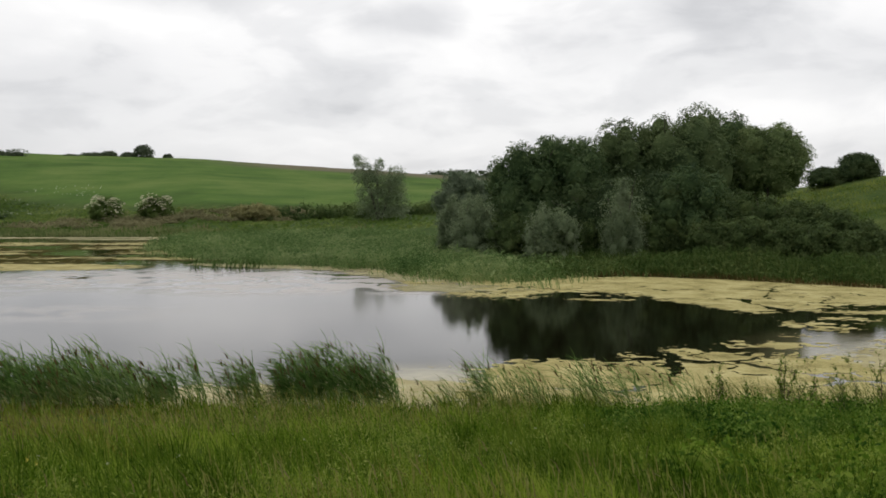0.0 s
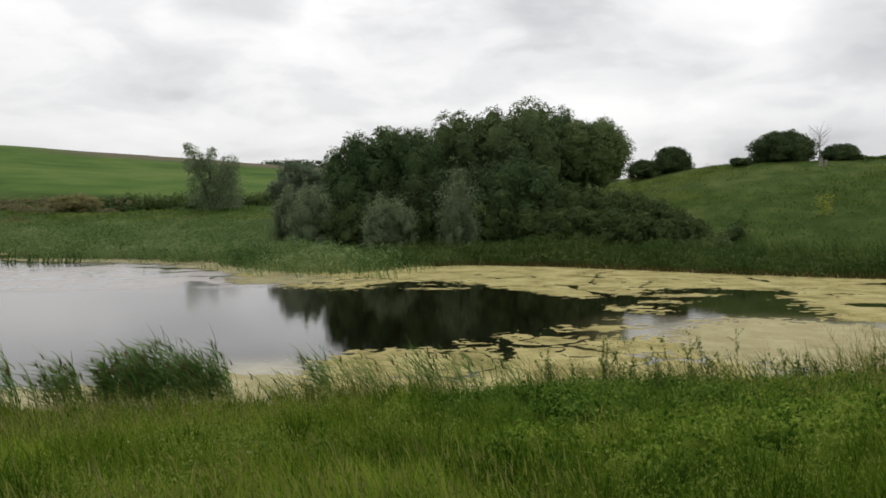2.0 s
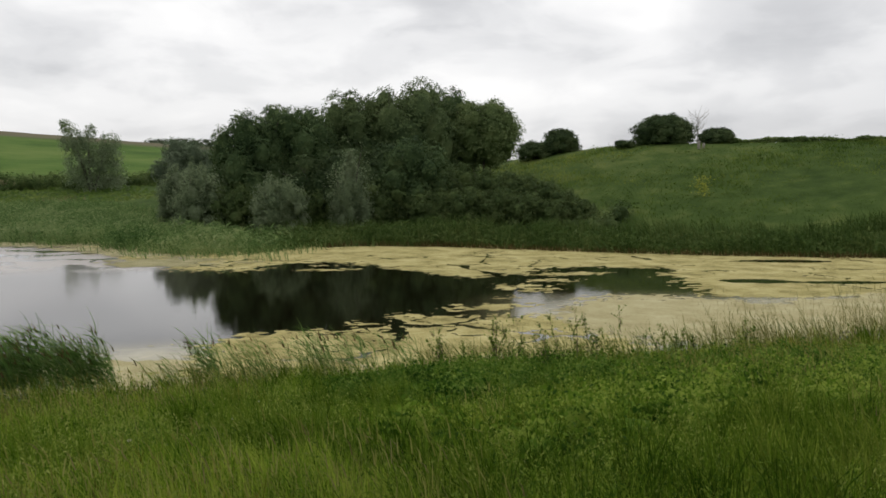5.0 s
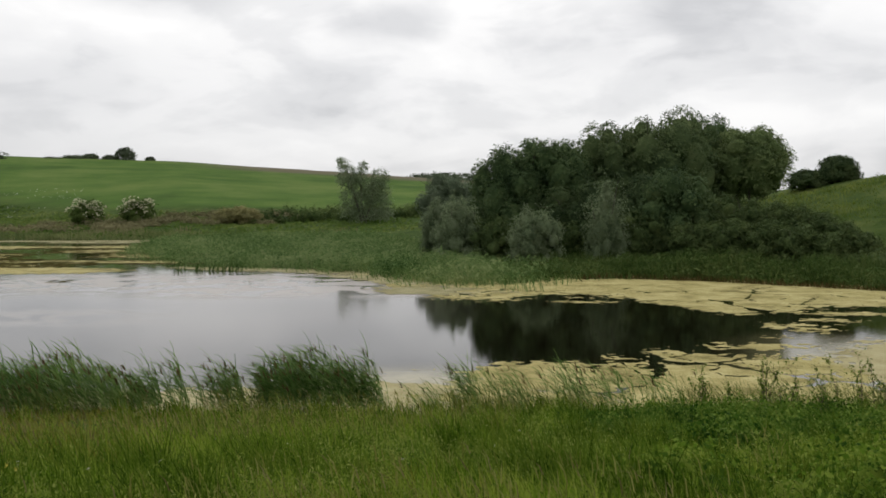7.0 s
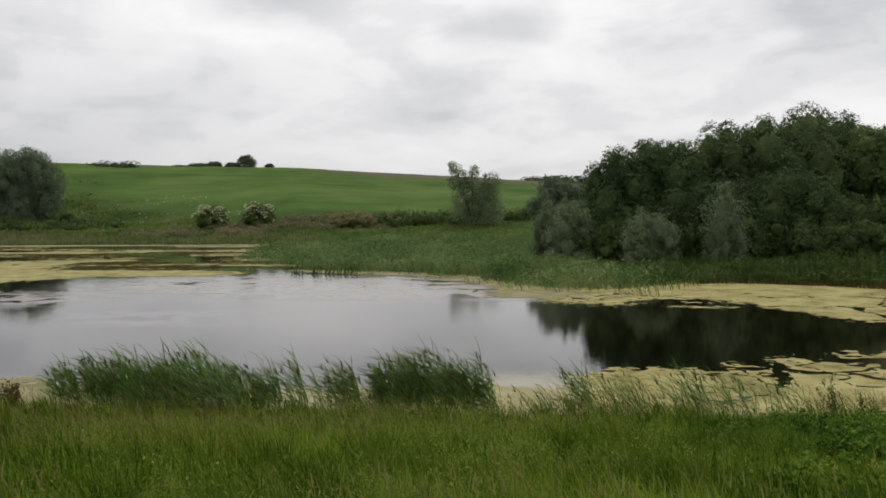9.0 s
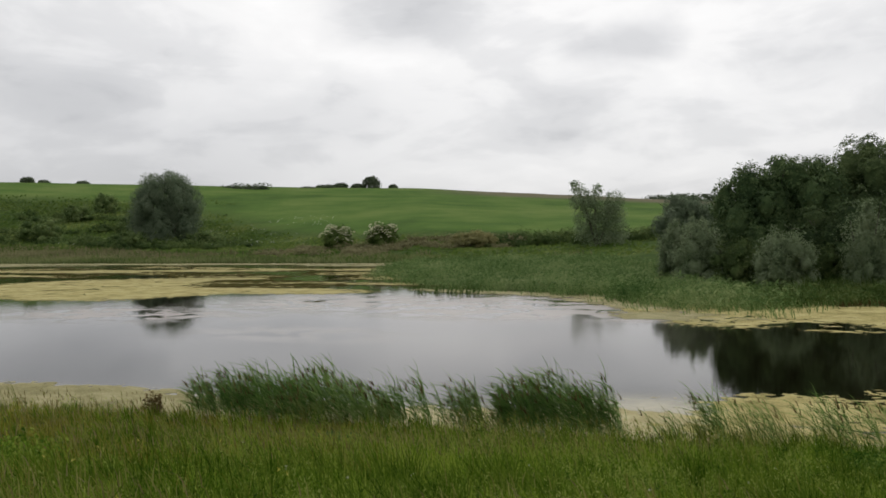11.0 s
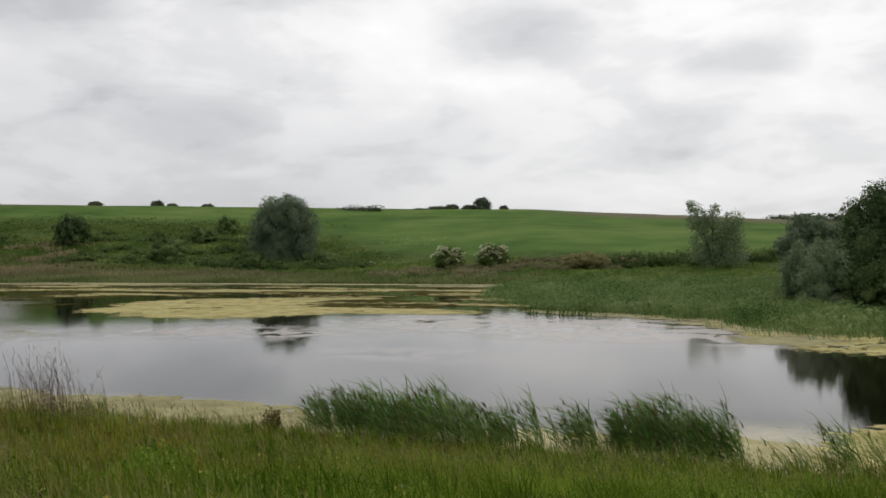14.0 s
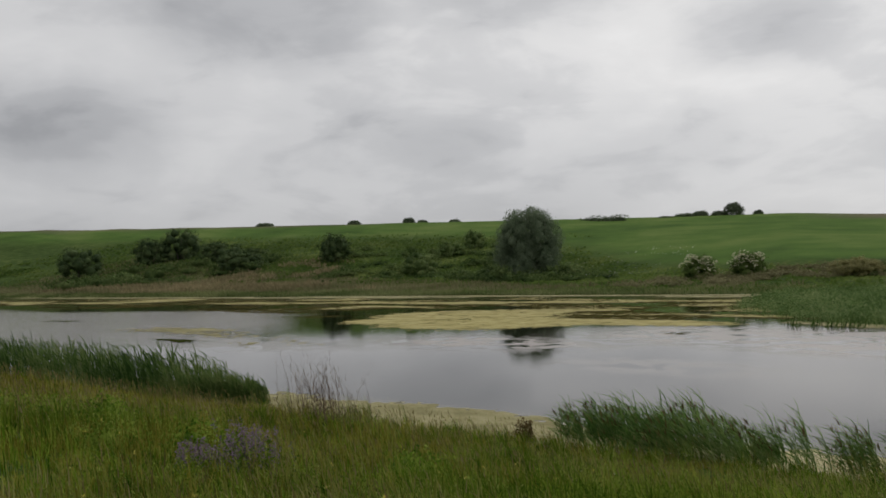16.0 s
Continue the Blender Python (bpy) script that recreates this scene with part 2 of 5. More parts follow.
M_REEDNEAR = foliage("dark reeds", (0.026, 0.060, 0.012), (0.074, 0.128, 0.030), (0.165, 0.205, 0.068), 0.25, 0.40, drift=1.3)
M_REEDFAR = foliage("reed bed", (0.048, 0.101, 0.025), (0.150, 0.233, 0.075), (0.341, 0.396, 0.176), 0.16, 0.44, drift=1.0, single=0.35)
M_SEDGE = foliage("shore sedge", (0.070, 0.105, 0.034), (0.150, 0.185, 0.066), (0.26, 0.275, 0.12), 0.06, 0.44, drift=1.6, single=0.3)
M_BELT = foliage("reed belt", (0.030, 0.060, 0.012), (0.074, 0.122, 0.030), (0.155, 0.195, 0.062), 0.22, 0.35)
M_HILL = foliage("hill grass", (0.050, 0.090, 0.014), (0.120, 0.178, 0.030), (0.25, 0.29, 0.068), 0.035, 0.5, drift=2.0, tuft_w=1.4, tuft_f=12.0, single=0.3)
M_HILLWEED = foliage("hill weeds", (0.044, 0.080, 0.014), (0.082, 0.130, 0.024), (0.145, 0.19, 0.046), 0.1, 0.45, drift=1.3, single=0.25)
M_DRY = foliage("dry stalks", (0.078, 0.055, 0.040), (0.150, 0.108, 0.078), (0.24, 0.18, 0.13), 0.6, 0.1)
M_PALEDRY = foliage("pale dry stalks", (0.16, 0.155, 0.050), (0.265, 0.25, 0.092), (0.37, 0.345, 0.15), 0.6, 0.3)
M_DOCK = foliage("dock", (0.07, 0.05, 0.02), (0.125, 0.090, 0.035), (0.20, 0.15, 0.06), 0.8, 0.15)
# blue and lightness raised in the next three leaf colours to stand for haze
M_TREE = foliage("dark hazed leaves", (0.037, 0.067, 0.029), (0.095, 0.145, 0.057), (0.206, 0.259, 0.105), 0.22, 0.22, drift=0.9, tuft_w=0.5, tuft_f=6.0, single=0.3)
M_DARKTREE = foliage("dusky hazed leaves", (0.027, 0.048, 0.021), (0.067, 0.101, 0.040), (0.143, 0.181, 0.073), 0.22, 0.22, drift=0.9, tuft_w=0.5, tuft_f=6.0, single=0.3)
M_LIGHTTREE = foliage("mid-green hazed leaves", (0.044, 0.071, 0.030), (0.111, 0.156, 0.062), (0.225, 0.273, 0.113), 0.22, 0.22, drift=0.9, tuft_w=0.5, tuft_f=6.0, single=0.3)
M_PALETREE = foliage("yellow-green leaves", (0.072, 0.110, 0.040), (0.159, 0.213, 0.080), (0.289, 0.344, 0.141), 0.22, 0.22, drift=0.8, tuft_w=0.5, tuft_f=6.0, single=0.3)
M_SHRUB = foliage("shrub leaves", (0.062, 0.102, 0.034), (0.150, 0.212, 0.074), (0.29, 0.345, 0.135), 0.25, 0.44, drift=1.0, tuft_w=0.6, single=0.3)
M_BRAKE = foliage("dusky shrub leaves", (0.039, 0.066, 0.023), (0.092, 0.132, 0.045), (0.193, 0.234, 0.084), 0.3, 0.25, drift=1.0, tuft_w=0.6, single=0.22)
M_WILLOW = foliage("willow leaves", (0.099, 0.138, 0.071), (0.202, 0.258, 0.138), (0.355, 0.409, 0.252), 0.5, 0.44, single=0.25)
M_ELDER = foliage("elder leaves", (0.046, 0.080, 0.018), (0.100, 0.150, 0.038), (0.18, 0.23, 0.075), 0.5, 0.35)
M_BLOSSOM = foliage("elder blossom", (0.40, 0.39, 0.25), (0.56, 0.54, 0.37), (0.70, 0.67, 0.48), 0.8, 0.2)
M_BROWNBUSH = foliage("tawny bush", (0.19, 0.185, 0.080), (0.29, 0.275, 0.122), (0.39, 0.36, 0.17), 0.4, 0.40, single=0.25)
M_WEEDS = foliage("rough weeds", (0.056, 0.104, 0.019), (0.112, 0.170, 0.034), (0.19, 0.235, 0.066), 0.045, 0.44, drift=1.9, tuft_w=0.9, single=0.22)
M_DITCH = foliage("ditch weeds", (0.040, 0.070, 0.022), (0.088, 0.132, 0.040), (0.17, 0.215, 0.075), 0.09, 0.42, drift=1.2, tuft_w=0.8, single=0.35)
M_TAWNY = foliage("tawny grass", (0.165, 0.145, 0.075), (0.265, 0.220, 0.120), (0.37, 0.305, 0.175), 0.05, 0.38, drift=1.2, single=0.4)
M_DRYGRASS = foliage("dry grass", (0.135, 0.132, 0.062), (0.205, 0.194, 0.098), (0.295, 0.270, 0.145), 0.06, 0.38, drift=1.5, single=0.3)
# lighter, greyer base colour carries the air haze over distant trees and hedges
M_FARTREE = foliage("hazed far trees", (0.068, 0.094, 0.056), (0.120, 0.152, 0.092), (0.19, 0.222, 0.14), 0.3, 0.40, single=0.25)
# willow grey-green with a bluish haze mixed into the colour
M_WILLOWFAR = foliage("hazed willow leaves", (0.087, 0.123, 0.072), (0.155, 0.202, 0.121), (0.258, 0.308, 0.202), 0.4, 0.40, single=0.25)
M_PURPLE = foliage("purple flowers", (0.13, 0.088, 0.115), (0.21, 0.152, 0.195), (0.33, 0.262, 0.33), 0.8, 0.2)
M_PLUME = foliage("plumed weeds", (0.032, 0.081, 0.008), (0.132, 0.227, 0.022), (0.318, 0.397, 0.069), 0.5, 0.46, drift=1.2, tuft_w=1.3, tuft_f=5.0, single=0.55)
M_TIP = foliage("pale weed tips", (0.13, 0.20, 0.022), (0.27, 0.34, 0.060), (0.47, 0.50, 0.14), 0.5, 0.45, drift=1.2, tuft_w=1.1, tuft_f=5.0)
M_TUSSOCK = foliage("tussocks", (0.026, 0.062, 0.004), (0.088, 0.150, 0.012), (0.215, 0.265, 0.040), 0.5, 0.42, drift=1.2, tuft_w=1.0)
M_RANK = foliage("rank weeds", (0.020, 0.061, 0.006), (0.082, 0.164, 0.019), (0.241, 0.330, 0.061), 0.5, 0.42, drift=1.0, tuft_w=1.4, tuft_f=5.0, single=0.45)
M_YELLOW = foliage("yellow flowers", (0.45, 0.38, 0.05), (0.60, 0.52, 0.10), (0.7, 0.62, 0.2), 0.8, 0.2)
M_YELLOWWEED = foliage("yellow weed", (0.18, 0.21, 0.02), (0.32, 0.33, 0.05), (0.48, 0.46, 0.09), 0.8, 0.35)
M_WHITE = foliage("white flowers", (0.5, 0.5, 0.42), (0.62, 0.62, 0.55), (0.75, 0.75, 0.68), 0.8, 0.2)
M_BARK = bark("bark", (0.05, 0.042, 0.034), (0.14, 0.12, 0.10))
M_DEADWOOD = bark("dead wood", (0.30, 0.28, 0.25), (0.46, 0.43, 0.40))
M_STONE = bark("weathered post", (0.22, 0.20, 0.17), (0.40, 0.37, 0.32))


# ---------------------------------------------------------------- numeric helpers
rng = np.random.default_rng(7)
TABLE = rng.random((256, 256))


def vnoise(x, y):
    """Smooth value noise in 0..1 on arrays."""
    x, y = np.asarray(x, float), np.asarray(y, float)
    xi, yi = np.floor(x).astype(int), np.floor(y).astype(int)
    fx, fy = x - xi, y - yi
    fx, fy = fx * fx * (3 - 2 * fx), fy * fy * (3 - 2 * fy)
    a, b = TABLE[xi & 255, yi & 255], TABLE[(xi + 1) & 255, yi & 255]
    c, d = TABLE[xi & 255, (yi + 1) & 255], TABLE[(xi + 1) & 255, (yi + 1) & 255]
    return (a * (1 - fx) + b * fx) * (1 - fy) + (c * (1 - fx) + d * fx) * fy


def fbm(x, y, octaves=4):
    total, amp, norm = 0.0, 1.0, 0.0
    for k in range(octaves):
        total = total + amp * vnoise(x * 2 ** k + 17.3 * k, y * 2 ** k + 9.1 * k)
        norm += amp
        amp *= 0.5
    return total / norm


def ease(v):
    v = np.clip(v, 0, 1)
    return v * v * (3 - 2 * v)


# ---------------------------------------------------------------- the lie of the land
SHORE_X = [-600, -220, -100, -60, -30, -12, -2, 6, 14, 24, 36, 60, 120, 400]
SHORE_Y = [96, 97, 104, 108, 105, 97, 72, 58, 52, 45.5, 39, 31.5, 27, 27]
# by degrees to the left: where the slope starts, where its crest is, the crest's rise over the eye (degrees), the foot's height
SLOPE_AZ = [-75, -55, -42, -34, -31.5, -28, -24.8, -22.6, -16, -6, 0, 6, 16, 30, 45, 66, 80]
SLOPE_R0 = [50, 52, 56, 57, 57.5, 58, 59, 60, 66, 88, 140, 150, 150, 188, 205, 290, 420]
SLOPE_RS = [78, 80, 80, 80, 81, 82, 84, 87, 115, 260, 320, 330, 330, 335, 350, 430, 600]
SLOPE_EL = [2.1, 2.1, 2.02, 1.9, 1.87, 1.62, 1.14, 0.86, 0.95, 1.3, 1.7, 2.1, 2.7, 2.93, 3.05, 2.96, 2.9]
# how far up the slope the sown field begins
CROP_AZ = [-8, 6, 20, 24, 26, 30, 35, 40, 60]
CROP_U = [0.05, 0.03, 0.03, 0.06, 0.13, 0.36, 0.50, 0.55, 0.58]
SLOPE_Z0 = [0.8, 0.8, 0.8, 0.8, 0.8, 0.8, 0.8, 0.8, 0.9, 1.6, 2.6, 2.8, 2.7, 1.3, 1.9, 2.6, 2.8]


def height(x, y):
    """Height of the ground over the pond's surface."""
    x, y = np.asarray(x, float), np.asarray(y, float)
    az, r = np.degrees(np.arctan2(-x, np.maximum(y, 1e-3))), np.hypot(x, y)
    bump = fbm(x * 0.35 + 40, y * 0.35 + 40, 3) - 0.5
    near = np.interp(y, [-400, -8, 2, 6, 10, 14, 17.4, 18.2, 21, 30], [3.4, 3.0, 2.9, 2.3, 1.42, 0.62, 0.10, -0.02, -0.5, -1.2]) + 0.22 * bump * (y < 30) + 0.4 * ease((-x - 8) / 25) * ease((17 - y) / 4)
    shore = np.interp(x, SHORE_X, SHORE_Y) + 2.5 * (fbm(x * 0.08, y * 0 + 3.0, 3) - 0.5)
    d = y - shore
    r0, rs = np.interp(az, SLOPE_AZ, SLOPE_R0), np.interp(az, SLOPE_AZ, SLOPE_RS)
    z0 = np.interp(az, SLOPE_AZ, SLOPE_Z0)
    zs = EYE + rs * np.tan(np.radians(np.interp(az, SLOPE_AZ, SLOPE_EL)))
    foot = z0 * np.clip(d / (d + np.maximum(r0 - r, 0) + 1e-3), 0, 1)
    u = (r - r0) / (rs - r0)
    u = np.clip(u, 0, 1)
    u = np.where(az < -19, u * (1.3 - 0.3 * u), u)
    slope = z0 + (zs - z0) * u + (r > rs) * (-0.006 * (r - rs))
    land = np.where(r < r0, foot, slope) + 0.35 * (fbm(x * 0.12, y * 0.12, 3) - 0.5) * np.clip(d / 12, 0, 1)
    far = np.where(d > 0, land, np.maximum(d * 0.12, -1.2))
    return np.where(y < 40, np.where(y < 30, near, np.maximum(near, far)), far)


def ground_at(x, y):
    return float(height(np.array([x]), np.array([y]))[0])


def place(az, r):
    x, y = -math.sin(radians(az)) * r, math.cos(radians(az)) * r
    return x, y, ground_at(x, y)


# ---------------------------------------------------------------- mesh helpers
def raw_mesh(name, verts, faces, material, smooth=False):
    verts, faces = np.asarray(verts, np.float32), np.asarray(faces, np.int32)
    me = bpy.data.meshes.new(name)
    k = faces.shape[1]
    me.vertices.add(len(verts))
    me.vertices.foreach_set("co", verts.ravel())
    me.loops.add(faces.size)
    me.loops.foreach_set("vertex_index", faces.ravel())
    me.polygons.add(len(faces))
    me.polygons.foreach_set("loop_start", np.arange(0, faces.size, k, dtype=np.int32))
    if smooth:
        me.polygons.foreach_set("use_smooth", np.ones(len(faces), bool))
    me.update(calc_edges=True)
    me.validate()
    me.materials.append(material)
    return me


def thing(name, at, label, category, group="", kind=""):
    ob = new(name)
    ob.location = at
    ob.empty_display_size = 0.2
    return tagged(ob, label, category, group, kind)


def part(name, mesh, parent, label="", kind=""):
    ob = new(name, mesh)
    ob.parent = parent
    return tagged(ob, label, "", "", kind)


def stuff(name, mesh, label, category, at=(0, 0, 0)):
    ob = new(name, mesh)
    ob.location = at
    return tagged(ob, label, category, "", "stuff")


def join(pieces):
    vs, fs, n = [], [], 0
    for v, f in pieces:
        vs.append(v)
        fs.append(np.asarray(f) + n)
        n += len(v)
    return np.concatenate(vs), np.concatenate(fs)


def blades(p, h, w, lean, bend=0.5):
    """Curved tapering blades, three triangles each. p (n,3) feet, h lengths, w widths, lean (n,2) sideways reach of the tip per length."""
    n = len(p)
    a = rng.random(n) * 2 * np.pi
    side = np.stack([np.cos(a), np.sin(a), np.zeros(n)], 1) * (w / 2)[:, None]
    rise = np.sqrt(np.clip(1 - np.minimum((lean ** 2).sum(1), 0.9), 0.1, 1)) * h
    reach = lean * h[:, None]
    mid = p + np.concatenate([reach * 0.32 * bend / 0.5, (rise * 0.58)[:, None]], 1)
    tip = p + np.concatenate([reach, rise[:, None]], 1)
    v = np.stack([p - side, p + side, mid + side * 0.8, mid - side * 0.8, tip], 1).reshape(-1, 3)
    f = (np.arange(n) * 5)[:, None, None] + np.array([[0, 1, 2], [0, 2, 3], [3, 2, 4]])[None]
    return v, f.reshape(-1, 3)


def arcs(p, h, w, lean, droop, steps=4):
    """Long leaves that rise, bend over downwind and hang at the tip."""
    n = len(p)
    a = rng.random(n) * 2 * np.pi
    side = np.stack([np.cos(a) * 0.6, np.sin(a), 0.5 * np.cos(a)], 1) * (w / 2)[:, None]
    rows = []
    for k in range(steps + 1):
        s = k / steps
        c = p + np.concatenate([lean * (h * s ** 1.6)[:, None], (h * (s * np.sqrt(np.clip(1 - (lean ** 2).sum(1), 0.15, 1)) - droop * s ** 3))[:, None]], 1)
        t = (0.7, 1.0, 0.85, 0.55, 0.05)[k] if steps == 4 else 1 - 0.95 * s
        rows += [c - side * t, c + side * t]
    v = np.stack(rows, 1).reshape(-1, 3)
    q = np.array([[2 * k, 2 * k + 1, 2 * k + 3, 2 * k, 2 * k + 3, 2 * k + 2] for k in range(steps)]).reshape(-1, 3)
    f = (np.arange(n) * 2 * (steps + 1))[:, None, None] + q[None]
    return v, f.reshape(-1, 3)


def tube(points, radii, sides=7):
    """A tapering round limb along points, as triangles."""
    pts, rings = [Vector(q) for q in points], []
    for i, q in enumerate(pts):
        d = (pts[min(i + 1, len(pts) - 1)] - pts[max(i - 1, 0)]).normalized()
        u = d.orthogonal().normalized()
        w = d.cross(u)
        rings.append([q + (u * math.cos(k * 2 * math.pi / sides) + w * math.sin(k * 2 * math.pi / sides)) * radii[i] for k in range(sides)])
    v = np.array([tuple(c) for r in rings for c in r])
    f = []
    for i in range(len(pts) - 1):
        for k in range(sides):
            a, b = i * sides + k, i * sides + (k + 1) % sides
            f += [(a, b, b + sides), (a, b + sides, a + sides)]
    top = (len(pts) - 1) * sides
    for k in range(1, sides - 1):
        f.append((top, top + k, top + k + 1))
    return v, np.array(f)


def leaves(p, out, size, droop=0.0, slim=0.36, turn=0.5):
    """Pointed leaf quads at p, roughly facing out."""
    n = len(p)
    rnd = rng.normal(size=(n, 3))
    nor = out + turn * rnd
    nor /= np.linalg.norm(nor, axis=1, keepdims=True) + 1e-9
    a = np.cross(nor, rng.normal(size=(n, 3)))
    a[:, 2] -= droop
    a /= np.linalg.norm(a, axis=1, keepdims=True) + 1e-9
    b = np.cross(nor, a)
    l = (size * (0.6 + 0.8 * rng.random(n)))[:, None]
    w = l * slim
    v = np.stack([p - a * l * 0.5, p + b * w - a * l * 0.05, p + a * l * 0.5, p - b * w - a * l * 0.05], 1)
    v[:, 1] += nor * l * 0.08
    v[:, 3] += nor * l * 0.08
    f = (np.arange(n) * 4)[:, None] + np.arange(4)[None]
    return v.reshape(-1, 3), f


def lump_noise(d, k, f):
    """Smooth noise over directions d, different for each lobe number k."""
    return (vnoise(d[:, 0] * f + 7.3 * k, d[:, 2] * f + 3.1 * k) + vnoise(d[:, 1] * f + 5.7 * k, d[:, 2] * f + 11.9 * k) + vnoise(d[:, 0] * f + 1.9 * k, d[:, 1] * f + 2.3 * k)) / 3


def core_lobe(l, solid, n=9):
    """A rough closed body of quads inside one lobe."""
    a, e = np.meshgrid(np.linspace(0, 2 * np.pi, n + 1)[:-1], np.linspace(-1.45, 1.45, n - 3))
    k = solid * (0.88 + 0.24 * rng.random(a.shape))
    v = np.stack([l[0] + l[3] * k * np.cos(e) * np.cos(a), l[1] + l[4] * k * np.cos(e) * np.sin(a), l[2] + l[5] * k * np.sin(e)], -1).reshape(-1, 3)
    f = [(j * n + i, j * n + (i + 1) % n, (j + 1) * n + (i + 1) % n, (j + 1) * n + i) for j in range(n - 4) for i in range(n)]
    return v, np.array(f)


def crown(lobes, count, size, droop=0.0, fluff=0.16, per=10, solid=0.7, ragged=0.0):
    """Leaf sprays over the outer skin of a set of lobes (x, y, z, rx, ry, rz): lumpy, with an uneven outline."""
    lobes = np.array(lobes, float)
    cores = [core_lobe(l, solid, 9 if size < 0.22 else 7) for l in lobes] if solid else []
    area = (lobes[:, 3] * lobes[:, 4] + lobes[:, 3] * lobes[:, 5] + lobes[:, 4] * lobes[:, 5])
    per = 5 if solid else per
    k = max(count // per, 6) * (2 if solid else 1)
    pick = rng.choice(len(lobes), k, p=area / area.sum())
    d = rng.normal(size=(k, 3))
    d /= np.linalg.norm(d, axis=1, keepdims=True)
    d[:, 2] = np.where((d[:, 2] < -0.3) & (rng.random(k) < 0.5), -d[:, 2], d[:, 2])
    r = 0.69 + 0.56 * lump_noise(d, pick, 2.6) + 0.10 * rng.normal(size=k) * (0.5 + ragged)
    c = lobes[pick, :3] + d * lobes[pick, 3:] * r[:, None]
    if solid:
        # only what is not buried inside another lobe
        deep = np.full(k, 9.0)
        for j, l in enumerate(lobes):
            q = np.sqrt((((c - l[:3]) / l[3:]) ** 2).sum(1))
            deep = np.where(pick == j, deep, np.minimum(deep, q))
        keep = deep > 0.74
        c, d, pick = c[keep], d[keep], pick[keep]
    spread = np.maximum(fluff * lobes[pick, 3:].mean(1), size * 0.6)
    rep = np.repeat(np.arange(len(c)), per)
    p = c[rep] + rng.normal(size=(len(rep), 3)) * spread[rep][:, None] * np.array([1, 1, 0.7])
    return join([leaves(p, d[rep] + np.array([0, 0, 0.30]), np.full(len(p), size), droop, turn=0.42), *cores])


def dome_lobes(w, d, z0, z1, count, seed, lump=0.42, taper=0.0, ball=False):
    """Lobes filling a domed crown of half-width w and half-depth d between the heights z0 and z1."""
    g = np.random.default_rng(seed)
    mid, hz = (z0 + z1) / 2, (z1 - z0) / 2
    out = [(0, 0, mid, w * 0.7, d * 0.7, hz * 0.75)]
    for i in range(count):
        a = 2.399963 * i + g.random() * 0.7
        e = -0.95 + 1.9 * (i + 0.5) / count
        c = math.sqrt(max(0.05, 1 - e * e)) if e > 0 or ball else 1 - 0.25 * e * e
        c *= 1 - taper * (e + 1) / 2
        s = lump * (0.7 + 0.6 * g.random()) * (1 - 0.5 * taper * (e + 1) / 2)
        out.append((w * (1 - s * 0.8) * c * math.cos(a), d * (1 - s * 0.8) * c * math.sin(a), mid + (hz - 0.85 * max(hz * s, w * s * 0.4)) * e, w * s, d * s, max(hz * s, w * s * 0.4)))
    return out


def limbs(height_m, spread, stems, base, seed, low=0.25):
    """Trunk or stems with forking limbs: a list of (stem, its limbs), as meshes of tapered tubes."""
    g = np.random.default_rng(seed)
    out = []
    for s in range(stems):
        a = 2 * math.pi * s / stems + g.random()
        lean = (0.05 if stems == 1 else 0.28) * spread
        foot = Vector((0.12 * spread * math.cos(a) * (stems > 1), 0.12 * spread * math.sin(a) * (stems > 1), -0.15))
        fork = Vector((lean * math.cos(a), lean * math.sin(a), height_m * low * (1 + 0.4 * g.random())))
        top = fork + Vector((0.3 * spread * math.cos(a + 0.6), 0.3 * spread * math.sin(a + 0.6), height_m * 0.5))
        stem = tube([foot, foot.lerp(fork, 0.5) + Vector((0.03 * spread, 0, 0)), fork, fork.lerp(top, 0.5), top], [base, base * 0.82, base * 0.68, base * 0.42, base * 0.12])
        side = []
        for k in range(5):
            b = a + 1.7 * k + g.random()
            st = fork.lerp(top, 0.02 + 0.18 * k)
            en = st + Vector((math.cos(b) * spread * 0.6, math.sin(b) * spread * 0.6, height_m * (0.12 + 0.12 * g.random())))
            side.append(tube([st, st.lerp(en, 0.55) + Vector((0, 0, height_m * 0.03)), en], [base * 0.4, base * 0.24, base * 0.06], 5))
        out.append((stem, side))
    return out


